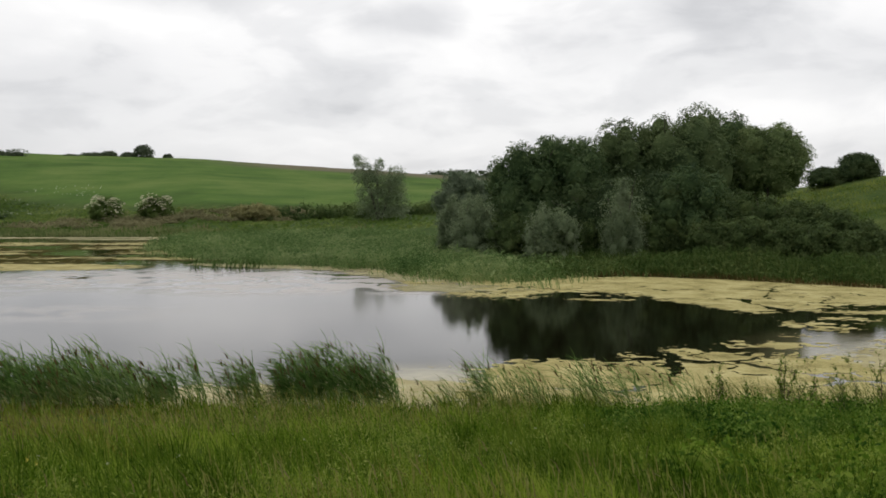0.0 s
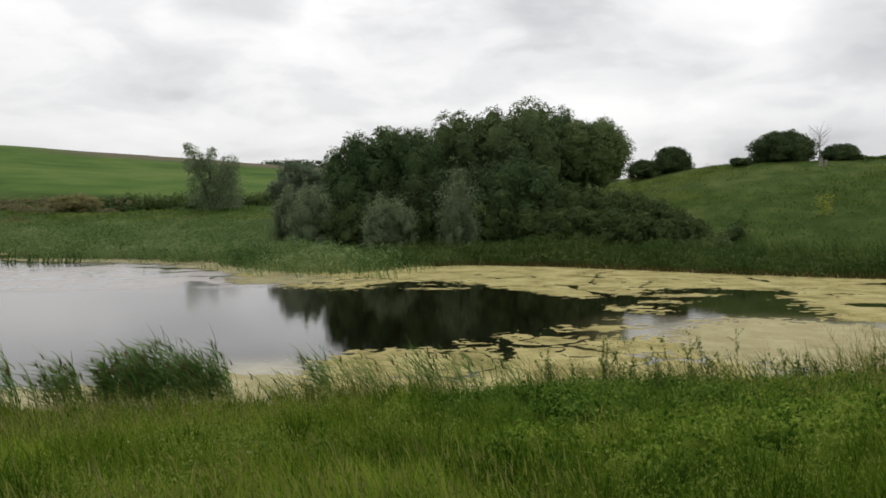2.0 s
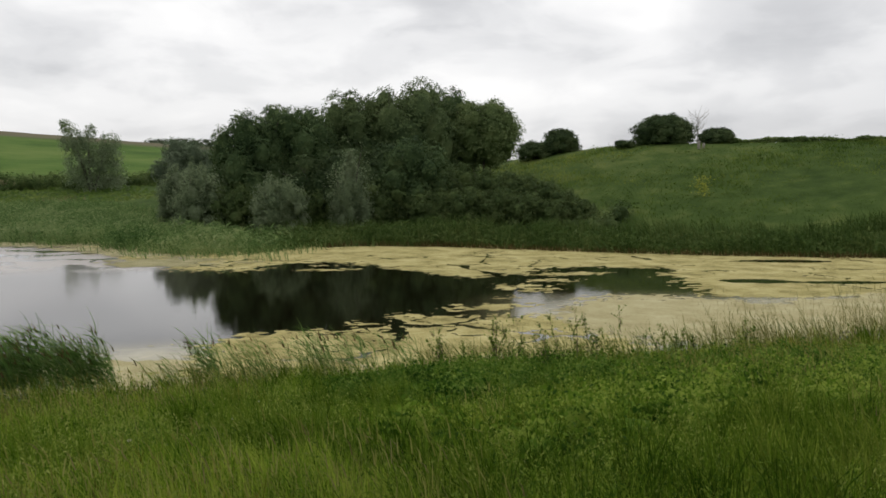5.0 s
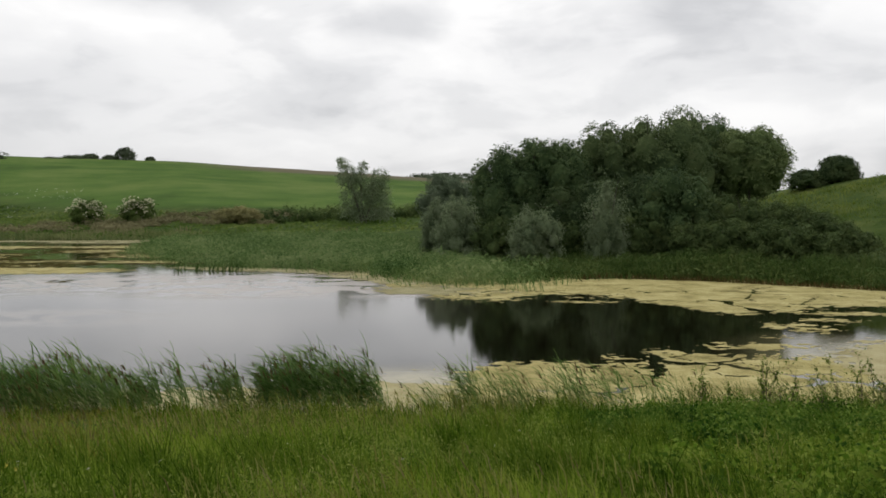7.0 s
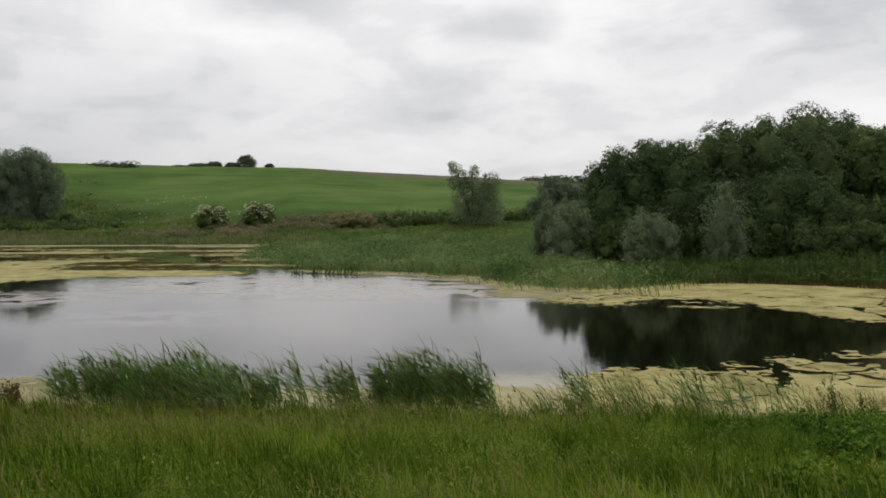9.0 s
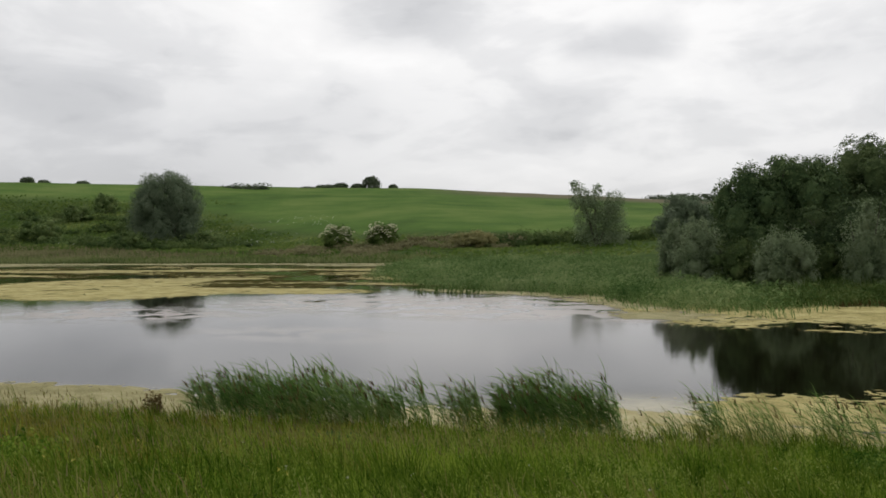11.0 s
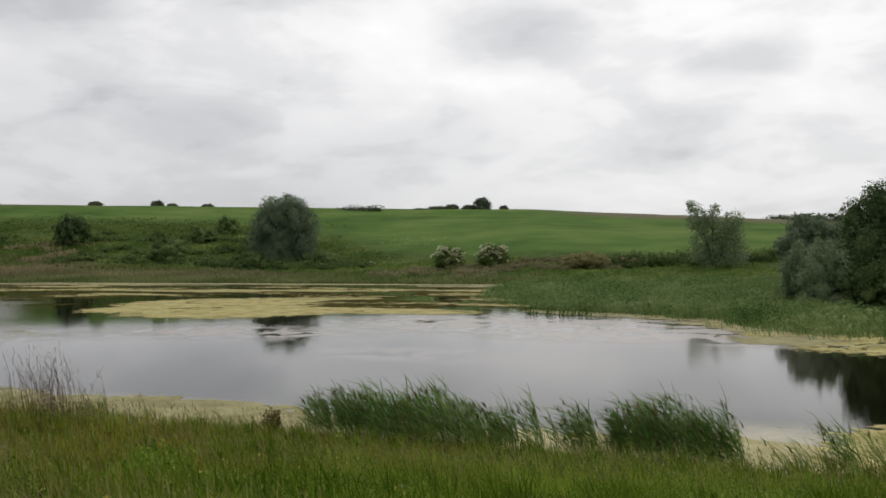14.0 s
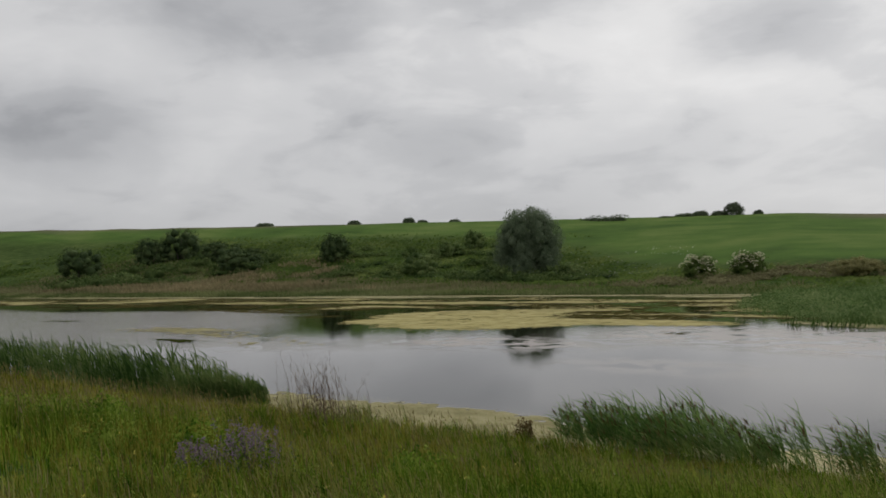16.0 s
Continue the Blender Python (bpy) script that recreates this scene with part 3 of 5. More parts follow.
def woody(name, az, r, top, half, label, category, material, count, size, stems=1, clear=0.15, lobe_n=11, depth=None, droop=0.0, seed=0, base=None, group="", lump=0.34, fluff=0.08, taper=0.0, ragged=0.0):
    """A tree or bush: az degrees to the left, r metres off, its top in metres over the water, half its width."""
    x, y, z = place(az, r)
    z -= 0.7 if r > 300 else 0.25 if r > 150 else 0.0
    h = top - z
    ob = thing(name, (x, y, z), label, category, group)
    wood = limbs(h, half, stems, base or max(0.05, h * 0.016), seed)
    for stem, side in wood:
        trunk = part("trunk", raw_mesh("trunk", *stem, M_BARK, True), ob)
        for v, f in side if name == "tree" and r < 100 else ():
            part("limb", raw_mesh("limb", v, f, M_BARK, True), trunk)
    near = r < 110
    lobes = dome_lobes(half, depth or half, h * (clear if clear > 0.05 else -0.16), h, int(lobe_n * 1.8), seed, lump, taper, clear > 0.2)
    if name == "willow_shrub":
        # upright plumes that break the outline
        lobes += [(l[0] * 1.04, l[1], l[2] + l[5] * 0.3, l[3] * 0.4, l[4] * 0.4, l[5] * 1.0) for l in lobes[1:] if l[2] > 0.3 * h]
    lv, lf = crown(lobes, int(count * (1.75 if near else 0.55)), size * (0.49 if near else 0.72), droop, fluff, solid=0.7 if near else 0.58, ragged=ragged)
    part("crown", raw_mesh("crown", lv, lf, material), ob)
    return ob


# ---------------------------------------------------------------- ground and water
def build_ground():
    xs = np.concatenate([-np.geomspace(2600, 70, 44), np.linspace(-68, 68, 110), np.geomspace(70, 2600, 22)])
    ys = np.concatenate([-np.geomspace(900, 6, 18), np.linspace(-5, 34, 70), np.linspace(35, 175, 110), np.geomspace(177, 3200, 90)])
    gx, gy = np.meshgrid(xs, ys)
    z = height(gx, gy)
    nx, ny = len(xs), len(ys)
    v = np.stack([gx, gy, z], -1).reshape(-1, 3)
    i = (np.arange(ny - 1)[:, None] * nx + np.arange(nx - 1)[None]).ravel()
    me = raw_mesh("ground", v, np.stack([i, i + 1, i + nx + 1, i + nx], 1), M_GROUND, True)
    az, r = np.degrees(np.arctan2(-v[:, 0], np.maximum(v[:, 1], 1e-3))), np.hypot(v[:, 0], v[:, 1])
    u = (r - np.interp(az, SLOPE_AZ, SLOPE_R0)) / (np.interp(az, SLOPE_AZ, SLOPE_RS) - np.interp(az, SLOPE_AZ, SLOPE_R0))
    edge = np.interp(az, CROP_AZ, CROP_U) + 0.05 * (fbm(v[:, 0] * 0.03, v[:, 1] * 0.03) - 0.5)
    crop = ease((u - edge) / np.interp(az, [20, 34], [0.04, 0.2])) * ease((az + 8) / 4) * (v[:, 1] > 60)
    brown = np.maximum(ease((u - 0.76) / 0.1) * ease((17 - az) / 7), ease((u - 0.93) / 0.06) * ease((az - 42) / 6)) * crop
    att = me.attributes.new("cover", "FLOAT", "POINT")
    att.data.foreach_set("value", (crop + brown).astype(np.float32))
    tagged(new("ground", me), "grassy bank, pond bed and rising green farmland", "ground", "", "structure")


def build_water():
    xs = np.concatenate([np.linspace(-420, -62, 60), np.linspace(-60, 90, 101)])
    ys = np.concatenate([np.linspace(16.5, 44.5, 57), np.linspace(45.5, 125, 60)])
    gx, gy = np.meshgrid(xs, ys)
    nx, ny = len(xs), len(ys)
    v = np.stack([gx, gy, gx * 0], -1).reshape(-1, 3)
    i = (np.arange(ny - 1)[:, None] * nx + np.arange(nx - 1)[None]).ravel()
    me = raw_mesh("water", v, np.stack([i, i + 1, i + nx + 1, i + nx], 1), M_WATER, True)
    x, y = v[:, 0], v[:, 1]
    film = np.zeros(len(v))
    for cx, cy, rx, ry, s in ((-9, 48, 10, 9, 1.15), (-2, 46, 5, 6, 1.2), (-50, 35, 18, 5, 0.6), (-14, 34, 8, 3, 0.5), (-19, 49, 9, 7, 1.05), (-29, 40.5, 9, 4.5, 1.0)):
        film = np.maximum(film, s * ease(1.4 - np.hypot((x - cx) / rx, (y - cy) / ry)))
    bloom = 0.34 * ease(1.4 - np.hypot((x + 7) / 7, (y - 38) / 11))
    cream = np.zeros(len(v))
    for cx, cy, rx, ry, s in ((15.5, 23.2, 5.6, 4.6, 1.0), (23, 23.2, 9, 3.6, 0.9), (12.9, 26.8, 2.4, 2.4, 0.35), (9, 18.6, 7, 2.0, 0.9), (-0.5, 20.5, 4.0, 2.8, 0.8), (-14, 20, 14, 1.6, 0.6)):
        cream = np.maximum(cream, s * ease(1.5 - 1.1 * np.hypot((x - cx) / rx, (y - cy) / ry)))
    att = me.attributes.new("film", "FLOAT", "POINT")
    att.data.foreach_set("value", film.astype(np.float32))
    att = me.attributes.new("cream", "FLOAT", "POINT")
    att.data.foreach_set("value", cream.astype(np.float32))
    att = me.attributes.new("bloom", "FLOAT", "POINT")
    att.data.foreach_set("value", bloom.astype(np.float32))
    att = me.attributes.new("ruffle", "FLOAT", "POINT")
    att.data.foreach_set("value", (ease((-x - 44) / 18) * ease((np.interp(x, [-140, -109, -80, -60], [63, 59, 68, 70]) - y) / 7) * ease((np.degrees(np.arctan2(-x, y)) - 47.6) / 3)).astype(np.float32))
    tagged(new("water", me), "still grey pond reflecting an overcast sky", "water", "", "structure")


build_ground()
build_water()


# ---------------------------------------------------------------- floating mats
def contour(field, x0, x1, y0, y1, dx, dy):
    """The area where field > 0, as triangles cut along its outline."""
    xs, ys = np.arange(x0, x1 + dx, dx), np.arange(y0, y1 + dy, dy)
    gx, gy = np.meshgrid(xs, ys)
    val = field(gx, gy)
    on = val > 0
    full = on[:-1, :-1] & on[:-1, 1:] & on[1:, :-1] & on[1:, 1:]
    some = (on[:-1, :-1] | on[:-1, 1:] | on[1:, :-1] | on[1:, 1:]) & ~full
    verts, tris = [], []
    for j in range(full.shape[0]):
        row = np.flatnonzero(np.diff(np.concatenate([[0], full[j].astype(int), [0]])))
        for a, b in zip(row[::2], row[1::2]):
            n = len(verts)
            verts += [(xs[a], ys[j]), (xs[b], ys[j]), (xs[b], ys[j + 1]), (xs[a], ys[j + 1])]
            tris += [(n, n + 1, n + 2), (n, n + 2, n + 3)]
    for j, i in zip(*np.nonzero(some)):
        cs = ((j, i), (j, i + 1), (j + 1, i + 1), (j + 1, i))
        poly = []
        for k in range(4):
            (ja, ia), (jb, ib) = cs[k], cs[(k + 1) % 4]
            va, vb = val[ja, ia], val[jb, ib]
            if va > 0:
                poly.append((xs[ia], ys[ja]))
            if (va > 0) != (vb > 0):
                s = va / (va - vb)
                poly.append((xs[ia] + (xs[ib] - xs[ia]) * s, ys[ja] + (ys[jb] - ys[ja]) * s))
        n = len(verts)
        verts += poly
        tris += [(n, n + k, n + k + 1) for k in range(1, len(poly) - 1)]
    return np.array(verts), np.array(tris)


def blobs(x, y, items):
    best = np.full(np.shape(x), -9.0)
    for cx, cy, rx, ry, turn in items:
        c, s = math.cos(radians(turn)), math.sin(radians(turn))
        u, v = (x - cx) * c + (y - cy) * s, -(x - cx) * s + (y - cy) * c
        best = np.maximum(best, 1 - np.hypot(u / rx, v / ry))
    return best


def cell_gap(x, y, size):
    """Distance from the borders of scattered cells: 0 on a border."""
    x, y = x / size, y / size
    xi, yi = np.floor(x).astype(int), np.floor(y).astype(int)
    d1, d2 = np.full(x.shape, 9.0), np.full(x.shape, 9.0)
    for i in (-1, 0, 1):
        for j in (-1, 0, 1):
            a, b = xi + i, yi + j
            d = np.hypot(a + TABLE[a & 255, b & 255] - x, b + TABLE[(a + 91) & 255, (b + 37) & 255] - y)
            d1, d2 = np.minimum(d1, d), np.minimum(d2, np.maximum(d1, d))
    return (d2 - d1) * size


def shelf(x, y, items):
    """The mat along the reed belt: all beyond an uneven front, and a broad arm that reaches back to the near side."""
    front = np.interp(x, [-8, -3.5, -0.8, 1, 3.3, 5.6, 8.2, 10, 11.2, 12.7, 15, 17.6, 20, 22, 40], [62, 50, 42.5, 40.2, 39.4, 42.0, 41.0, 39.0, 36.4, 34.4, 35.2, 37.0, 36.5, 35.4, 35.4])
    side = np.interp(y, [24, 26.5, 29.6, 34, 36], [24, 18.8, 20.2, 22.1, 22.6])
    lean = np.clip((y - 25.2) / 3, -1, 0.6)
    return np.maximum(np.clip((y - front) / 4.5, -1, 0.6), np.minimum(np.clip((x - side) / 4.5, -1, 0.6), lean))


def floating_mat(name, label, items, material, box, rough=0.9, stretch=(0.42, 0.42), cracks=0.05, cut=0.0, cell=(0.18, 0.12), z=0.014, holes=(), fray=0.45, shape=blobs):
    def field(x, y):
        base = np.clip(shape(x, y, items), -3, 0.4) * 0.75
        if holes:
            base = np.minimum(base, 0.12 - blobs(x, y, holes) * 1.2)
        n = fbm(x * stretch[0] + 5, y * stretch[1] + 5, 5) - 0.5
        val = base + rough * n - cut + 0.8 * fray * (fbm(x * 1.9 + 9, y * 2.6 + 4, 4) - 0.5) + fray * (fbm(x * 4.2 + 2, y * 5.5 + 7, 3) - 0.5)
        if cracks:
            wx, wy = x + 0.9 * (fbm(x * 1.4, y * 1.4 + 8, 4) - 0.5), y + 0.9 * (fbm(x * 1.4 + 30, y * 1.4, 4) - 0.5)
            open_here = 6 * cracks * (fbm(x * 0.3 + 60, y * 0.3 + 31, 3) - 0.44)
            val = np.minimum(val, np.minimum(cell_gap(wx, wy, 3.4) - 2.2 * open_here, cell_gap(wx + 9, wy + 5, 1.5) - 1.1 * (open_here - 0.35 * cracks)))
        return val
    v, f = contour(field, *box, *cell)
    me = raw_mesh(name, np.column_stack([v, np.full(len(v), z)]), f, material)
    tagged(new(name, me), label, "algae mat", "floating algae mats", "stuff")


floating_mat("algae_mat", "thick yellow-green algae mat along the reed belt", (), M_ALGAE, (-9, 56, 24, 58), 0.46, stretch=(0.5, 0.75), cracks=0.036, cell=(0.14, 0.09), z=0.004, fray=0.55, holes=((30.4, 36.2, 2.6, 0.8, -18), (23.6, 29.8, 1.6, 0.8, -20), (27, 28.4, 2.4, 0.5, -15)), shape=shelf)
floating_mat("algae_mat", "cracked yellow algae mat against the near bank", [(6.0, 20.0, 5.4, 4.2, 4), (8.8, 21.6, 3.4, 4.0, 4), (3.2, 21.4, 2.4, 2.6, 10)], M_ALGAE, (-1, 14, 16.8, 27), 0.34, cracks=0.042, cell=(0.1, 0.07), z=0.005, fray=0.5)
floating_mat("algae_mat", "smooth creamy-yellow algae mat against the near bank", [(16.0, 22.8, 4.2, 4.4, 8), (20, 21.6, 7, 2.4, 6), (30, 23, 12, 3.2, 5)], M_CREAM, (8, 50, 16.8, 32), 0.3, cracks=0.0, cell=(0.12, 0.08), z=0.0065, fray=0.35)
floating_mat("algae_mat", "broken yellow algae patches on dark open water", [(13.5, 30.6, 1.3, 1.2, 0), (7.1, 38.6, 1.6, 0.6, 0), (15.4, 32.4, 1.2, 0.6, 0), (10.6, 26.6, 1.6, 0.8, 0), (17.0, 34.4, 1.8, 0.7, 0), (12, 28.4, 0.8, 0.4, 0)], M_ALGAE, (3, 20, 25, 41), 0.5, stretch=(0.8, 0.8), cracks=0.0, cut=0.24, cell=(0.09, 0.06), z=0.006, fray=1.5)
floating_mat("algae_mat", "broad yellow algae mat on the far water", [(-45, 61, 9, 10, 35), (-39, 54, 8, 6.5, 20), (-29, 57.6, 9, 2.8, -4), (-48, 54, 5, 4, 0)], M_ALGAE, (-80, -14, 42, 76), 0.42, stretch=(0.16, 0.26), cracks=0.03, z=0.0075, fray=0.35)
floating_mat("algae_mat", "pale algae strip under the far bank", [(-60, 101, 60, 1.8, 2), (-140, 95.5, 70, 2.4, 0), (-28, 98, 16, 2.4, 0)], M_SCUM, (-230, -8, 86, 108), 0.9, stretch=(0.12, 0.3), cracks=0.0, cell=(0.4, 0.25), z=0.008)
floating_mat("algae_mat", "thin pale algae streaks on the far water", [(-48, 80, 34, 16, 0), (-90, 82, 34, 12, 0), (-26, 76, 14, 12, 0), (-140, 82, 60, 12, 0)], M_STREAK, (-210, -10, 56, 98), 1.7, stretch=(0.10, 0.26), cracks=0.0, cut=0.36, cell=(0.35, 0.2), z=0.009, fray=0.8)
floating_mat("weed_mat", "brown submerged weed reaching the pond surface", [(-46, 76, 36, 18, 0), (-85, 80, 30, 13, 0), (-28, 76, 14, 13, 0), (-135, 80, 60, 14, 0)], M_BROWNWEED, (-210, -10, 43, 98), 1.6, stretch=(0.10, 0.26), cracks=0.0, cut=0.10, cell=(0.35, 0.2), z=0.003, fray=0.6)
floating_mat("algae_mat", "yellow scum strip along the near shore", [(-4, 19.0, 8, 2.0, 0), (1, 19.2, 4, 2.4, 0)], M_CREAM, (-14, 8, 16.8, 24), 0.5, cracks=0.02, cell=(0.12, 0.08), z=0.0035, fray=0.4)
floating_mat("algae_mat", "pale algae fringe in front of the reed island", [(-9, 57, 10, 1.4, -18), (-2.4, 50.2, 5, 1.6, -50), (0.5, 43.5, 3.0, 1.8, -20)], M_SCUM, (-24, 9, 36, 64), 0.9, cracks=0.0, z=0.010, fray=0.9)
floating_mat("algae_mat", "thin greenish algae film on grey water", [(-40, 36, 7, 2.6, 15), (-58, 40, 12, 3.0, 0)], M_SCUM, (-82, -20, 28, 48), 1.3, stretch=(0.2, 0.4), cracks=0.0, cut=0.34, z=0.011, fray=0.8)
floating_mat("weed_mat", "dark-brown weed patch breaking the grey water", [(-51, 34.3, 2.6, 0.5, -5), (-49.4, 33.6, 1.2, 0.3, -10), (-86, 44.4, 2.8, 0.5, 10)], M_SUNKWEED, (-92, -40, 29, 48), 0.7, stretch=(0.4, 1.0), cracks=0.0, cell=(0.14, 0.08), z=0.012, fray=0.7)
floating_mat("algae_mat", "muted greenish scum strip along the near shore", [(-18, 19.2, 11, 2.2, 0), (-32, 19.8, 9, 1.4, 0)], M_SCUM, (-45, -6, 16.8, 24), 0.5, cracks=0.02, cell=(0.12, 0.08), z=0.0055, fray=0.4)


# ---------------------------------------------------------------- trees behind the pond
COPSE = "copse behind the pond"
DARK = "broad dark-green deciduous tree with a dense domed crown"
woody("tree", -15.6, 71.2, 11.95, 4.4, "tallest dark-green deciduous tree with an uneven domed crown", "tree", M_LIGHTTREE, 15000, 0.34, 2, 0.02, 18, seed=1, group=COPSE)
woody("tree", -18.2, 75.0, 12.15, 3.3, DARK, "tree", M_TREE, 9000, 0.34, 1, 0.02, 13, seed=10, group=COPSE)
woody("tree", -20.7, 73.0, 10.65, 3.3, "lighter green tree, its rounded crown clear of the shrubs", "tree", M_PALETREE, 12500, 0.31, 3, 0.21, 18, seed=2, group=COPSE, ragged=0.5)
woody("tree", -12.2, 70.4, 11.2, 3.3, DARK, "tree", M_LIGHTTREE, 11000, 0.34, 1, 0.02, 14, seed=3, group=COPSE)
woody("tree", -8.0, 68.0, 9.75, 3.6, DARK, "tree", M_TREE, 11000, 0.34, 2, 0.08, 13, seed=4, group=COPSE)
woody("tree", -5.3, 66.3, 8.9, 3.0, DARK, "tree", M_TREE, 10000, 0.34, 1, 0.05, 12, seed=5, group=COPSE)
woody("tree", -1.4, 79.3, 7.3, 2.9, "lighter green tree at the thin end of the copse", "tree", M_WILLOWFAR, 6000, 0.32, 2, 0.08, 10, seed=6, group=COPSE)
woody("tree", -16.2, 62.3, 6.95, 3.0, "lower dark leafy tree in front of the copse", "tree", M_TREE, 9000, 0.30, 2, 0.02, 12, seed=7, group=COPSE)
woody("tree", -10.2, 63.1, 6.05, 3.2, "lower dark leafy tree in front of the copse", "tree", M_DARKTREE, 7500, 0.30, 2, 0.0, 11, seed=8, group=COPSE)
woody("tree", -13.6, 64.0, 6.6, 3.0, "lower dark leafy tree in front of the copse", "tree", M_DARKTREE, 7500, 0.30, 2, 0.0, 11, seed=9, group=COPSE)
SHRUBS = "shrubs at the edge of the copse"
# degrees to the left, distance, rise of the top over the eye in degrees, half its width
for seed, (az, r, el, half) in enumerate(((-18.7, 62, 0.70, 2.2), (-20.2, 61.5, 0.45, 2.2), (-21.8, 62, 0.25, 2.2), (-23.2, 61.5, -0.05, 2.0), (-24.6, 61, -0.40, 1.9), (-26.0, 60, -1.05, 1.6), (-27.1, 59, -1.75, 1.2), (-17.4, 58.8, -1.2, 1.7), (-19.4, 58.5, -1.0, 1.8), (-21.4, 58.5, -1.1, 1.8), (-23.4, 58, -1.35, 1.7), (-25.2, 58, -1.8, 1.4), (-14.2, 60.7, -0.5, 2.2), (-4.2, 61.6, -0.75, 2.0), (-9.3, 60.7, -1.25, 1.75)), 21):
    woody("shrub", az, r, EYE + r * math.tan(radians(el)), half, "dense dusky-green shrub on the slope above the reeds", "shrub", M_BRAKE, 2700, 0.25, 4, 0.0, 11, seed=seed, group=SHRUBS, lump=0.26, ragged=2.2)
WILLOWS = "grey willows"
woody("willow_shrub", -11.9, 58.3, 6.05, 1.8, "upright silvery-green willow with a pointed crown", "willow", M_WILLOW, 4200, 0.22, 3, 0.0, 14, taper=0.95, seed=31, group=WILLOWS, droop=0.4, ragged=2.0)
woody("willow_shrub", -2.1, 61.8, 5.0, 2.25, "rounded silvery-green willow at the water's edge", "willow", M_WILLOW, 5000, 0.22, 4, 0.0, 10, taper=0.5, seed=32, group=WILLOWS, droop=0.4, ragged=2.0)
woody("willow_shrub", -0.7, 68.0, 4.8, 1.5, "pale grey-green willow at the thin end of the copse", "willow", M_WILLOW, 3600, 0.22, 4, 0.0, 9, taper=0.3, seed=36, group=WILLOWS, droop=0.4, ragged=2.0)
woody("willow_shrub", -7.3, 58.7, 4.0, 2.0, "low spreading silvery-green willow above the reeds", "willow", M_WILLOW, 4200, 0.22, 4, 0.0, 10, seed=33, group=WILLOWS, droop=0.4, ragged=2.0)
woody("willow_tree", 32.6, 185, 16.9, 7.6, "solitary grey-green willow with a full egg-shaped crown", "willow", M_WILLOWFAR, 52000, 0.40, 3, 0.0, 26, seed=34, droop=0.5, taper=0.15, lump=0.28, fluff=0.14)
woody("shrub", 35.0, 178, 4.7, 4.8, "low dark thicket at the foot of the willow", "shrub", M_SHRUB, 3000, 0.36, 5, 0.0, 9, depth=3, seed=35)


def lone_tree():
    """Three leaning stems with loose separate tufts of grey leaves."""
    x, y, z = place(4.3, 123)
    ob = thing("open_tree", (x, y, z), "thin grey-green tree with several stems and loose gappy crowns", "tree")
    tv, tf = join([tube([(0, 0, -0.2), (-1.0, 0, 3.4), (-2.0, 0.2, 6.4), (-2.6, 0.2, 9.0)], [0.2, 0.16, 0.1, 0.03]), tube([(0.1, 0, -0.2), (-0.2, 0, 3.0), (-0.3, 0.1, 8.3)], [0.17, 0.13, 0.03]), tube([(0.2, 0, -0.2), (1.2, 0, 3.0), (1.9, 0.1, 6.6)], [0.18, 0.13, 0.03])])
    part("trunk", raw_mesh("trunk", tv, tf, M_BARK, True), ob)
    lobes = [(-2.9, 0, 8.5, 0.8, 0.8, 0.9), (-2.3, 0, 7.4, 1.1, 1.0, 1.0), (-2.6, 0, 6.2, 1.1, 1.0, 1.0), (-1.5, 0, 5.9, 1.2, 1.0, 1.2), (0.0, 0, 8.0, 0.6, 0.7, 0.9), (-0.4, 0, 6.8, 0.9, 0.8, 1.0),
             (-0.8, 0, 5.0, 1.4, 1.2, 1.3), (2.5, 0, 6.6, 1.2, 1.1, 1.0), (1.8, 0, 5.4, 1.3, 1.2, 1.1), (2.6, 0, 4.6, 1.2, 1.2, 1.2), (1.2, 0, 4.0, 1.5, 1.3, 1.3), (-1.8, 0, 3.6, 1.4, 1.2, 1.4),
             (0.1, 0, 2.8, 1.9, 1.5, 1.5), (2.4, 0, 2.8, 1.6, 1.3, 1.5), (-1.5, 0, 1.7, 1.5, 1.2, 1.3), (2.6, 0, 1.0, 1.7, 1.3, 1.1), (0.3, 0, 0.9, 2.2, 1.4, 1.0)]
    lv, lf = crown(lobes, 15000, 0.21, 0.5, 0.26, solid=0)
    part("crown", raw_mesh("crown", lv, lf, M_WILLOW), ob)


lone_tree()


def elder(az, r, top, half, seed):
    ob = woody("elder_bush", az, r, top, half, "flowering elder bush with flat creamy-white blossom heads", "bush", M_ELDER, 4200, 0.28, 5, 0.0, 10, seed=seed, group="flowering elders")
    h = top - ob.location.z
    g = np.random.default_rng(seed)
    lob = dome_lobes(half, half, 0, h, 10, seed)
    p = []
    for i in range(230):
        l = lob[g.integers(len(lob))]
        d = g.normal(size=3)
        d /= np.linalg.norm(d)
        d[2] = abs(d[2]) * 0.9 + 0.1
        d[1] = -abs(d[1])
        p.append((l[0] + d[0] * l[3] * 1.12, l[1] + d[1] * l[4] * 1.2, l[2] + d[2] * l[5] * 1.12))
    p = np.repeat(np.array(p), 6, 0) + g.normal(size=(1380, 3)) * np.array([0.09, 0.09, 0.04])
    lv, lf = leaves(p, np.tile([0, -0.8, 0.8], (len(p), 1)), np.full(len(p), 0.17))
    part("blossom", raw_mesh("blossom", lv, lf, M_BLOSSOM), ob, "flat creamy-white blossom heads", "stuff")


elder(21.6, 140, 5.25, 2.7, 41)
elder(18.6, 140, 5.55, 2.8, 42)
woody("shrub", 12.5, 131, 4.05, 3.7, "low rounded tawny bush in dry grass", "bush", M_BROWNBUSH, 7000, 0.26, 5, 0.0, 14, depth=2.6, seed=43, ragged=2.0, lump=0.25)
HILLBUSH = "bushes on the far slope"
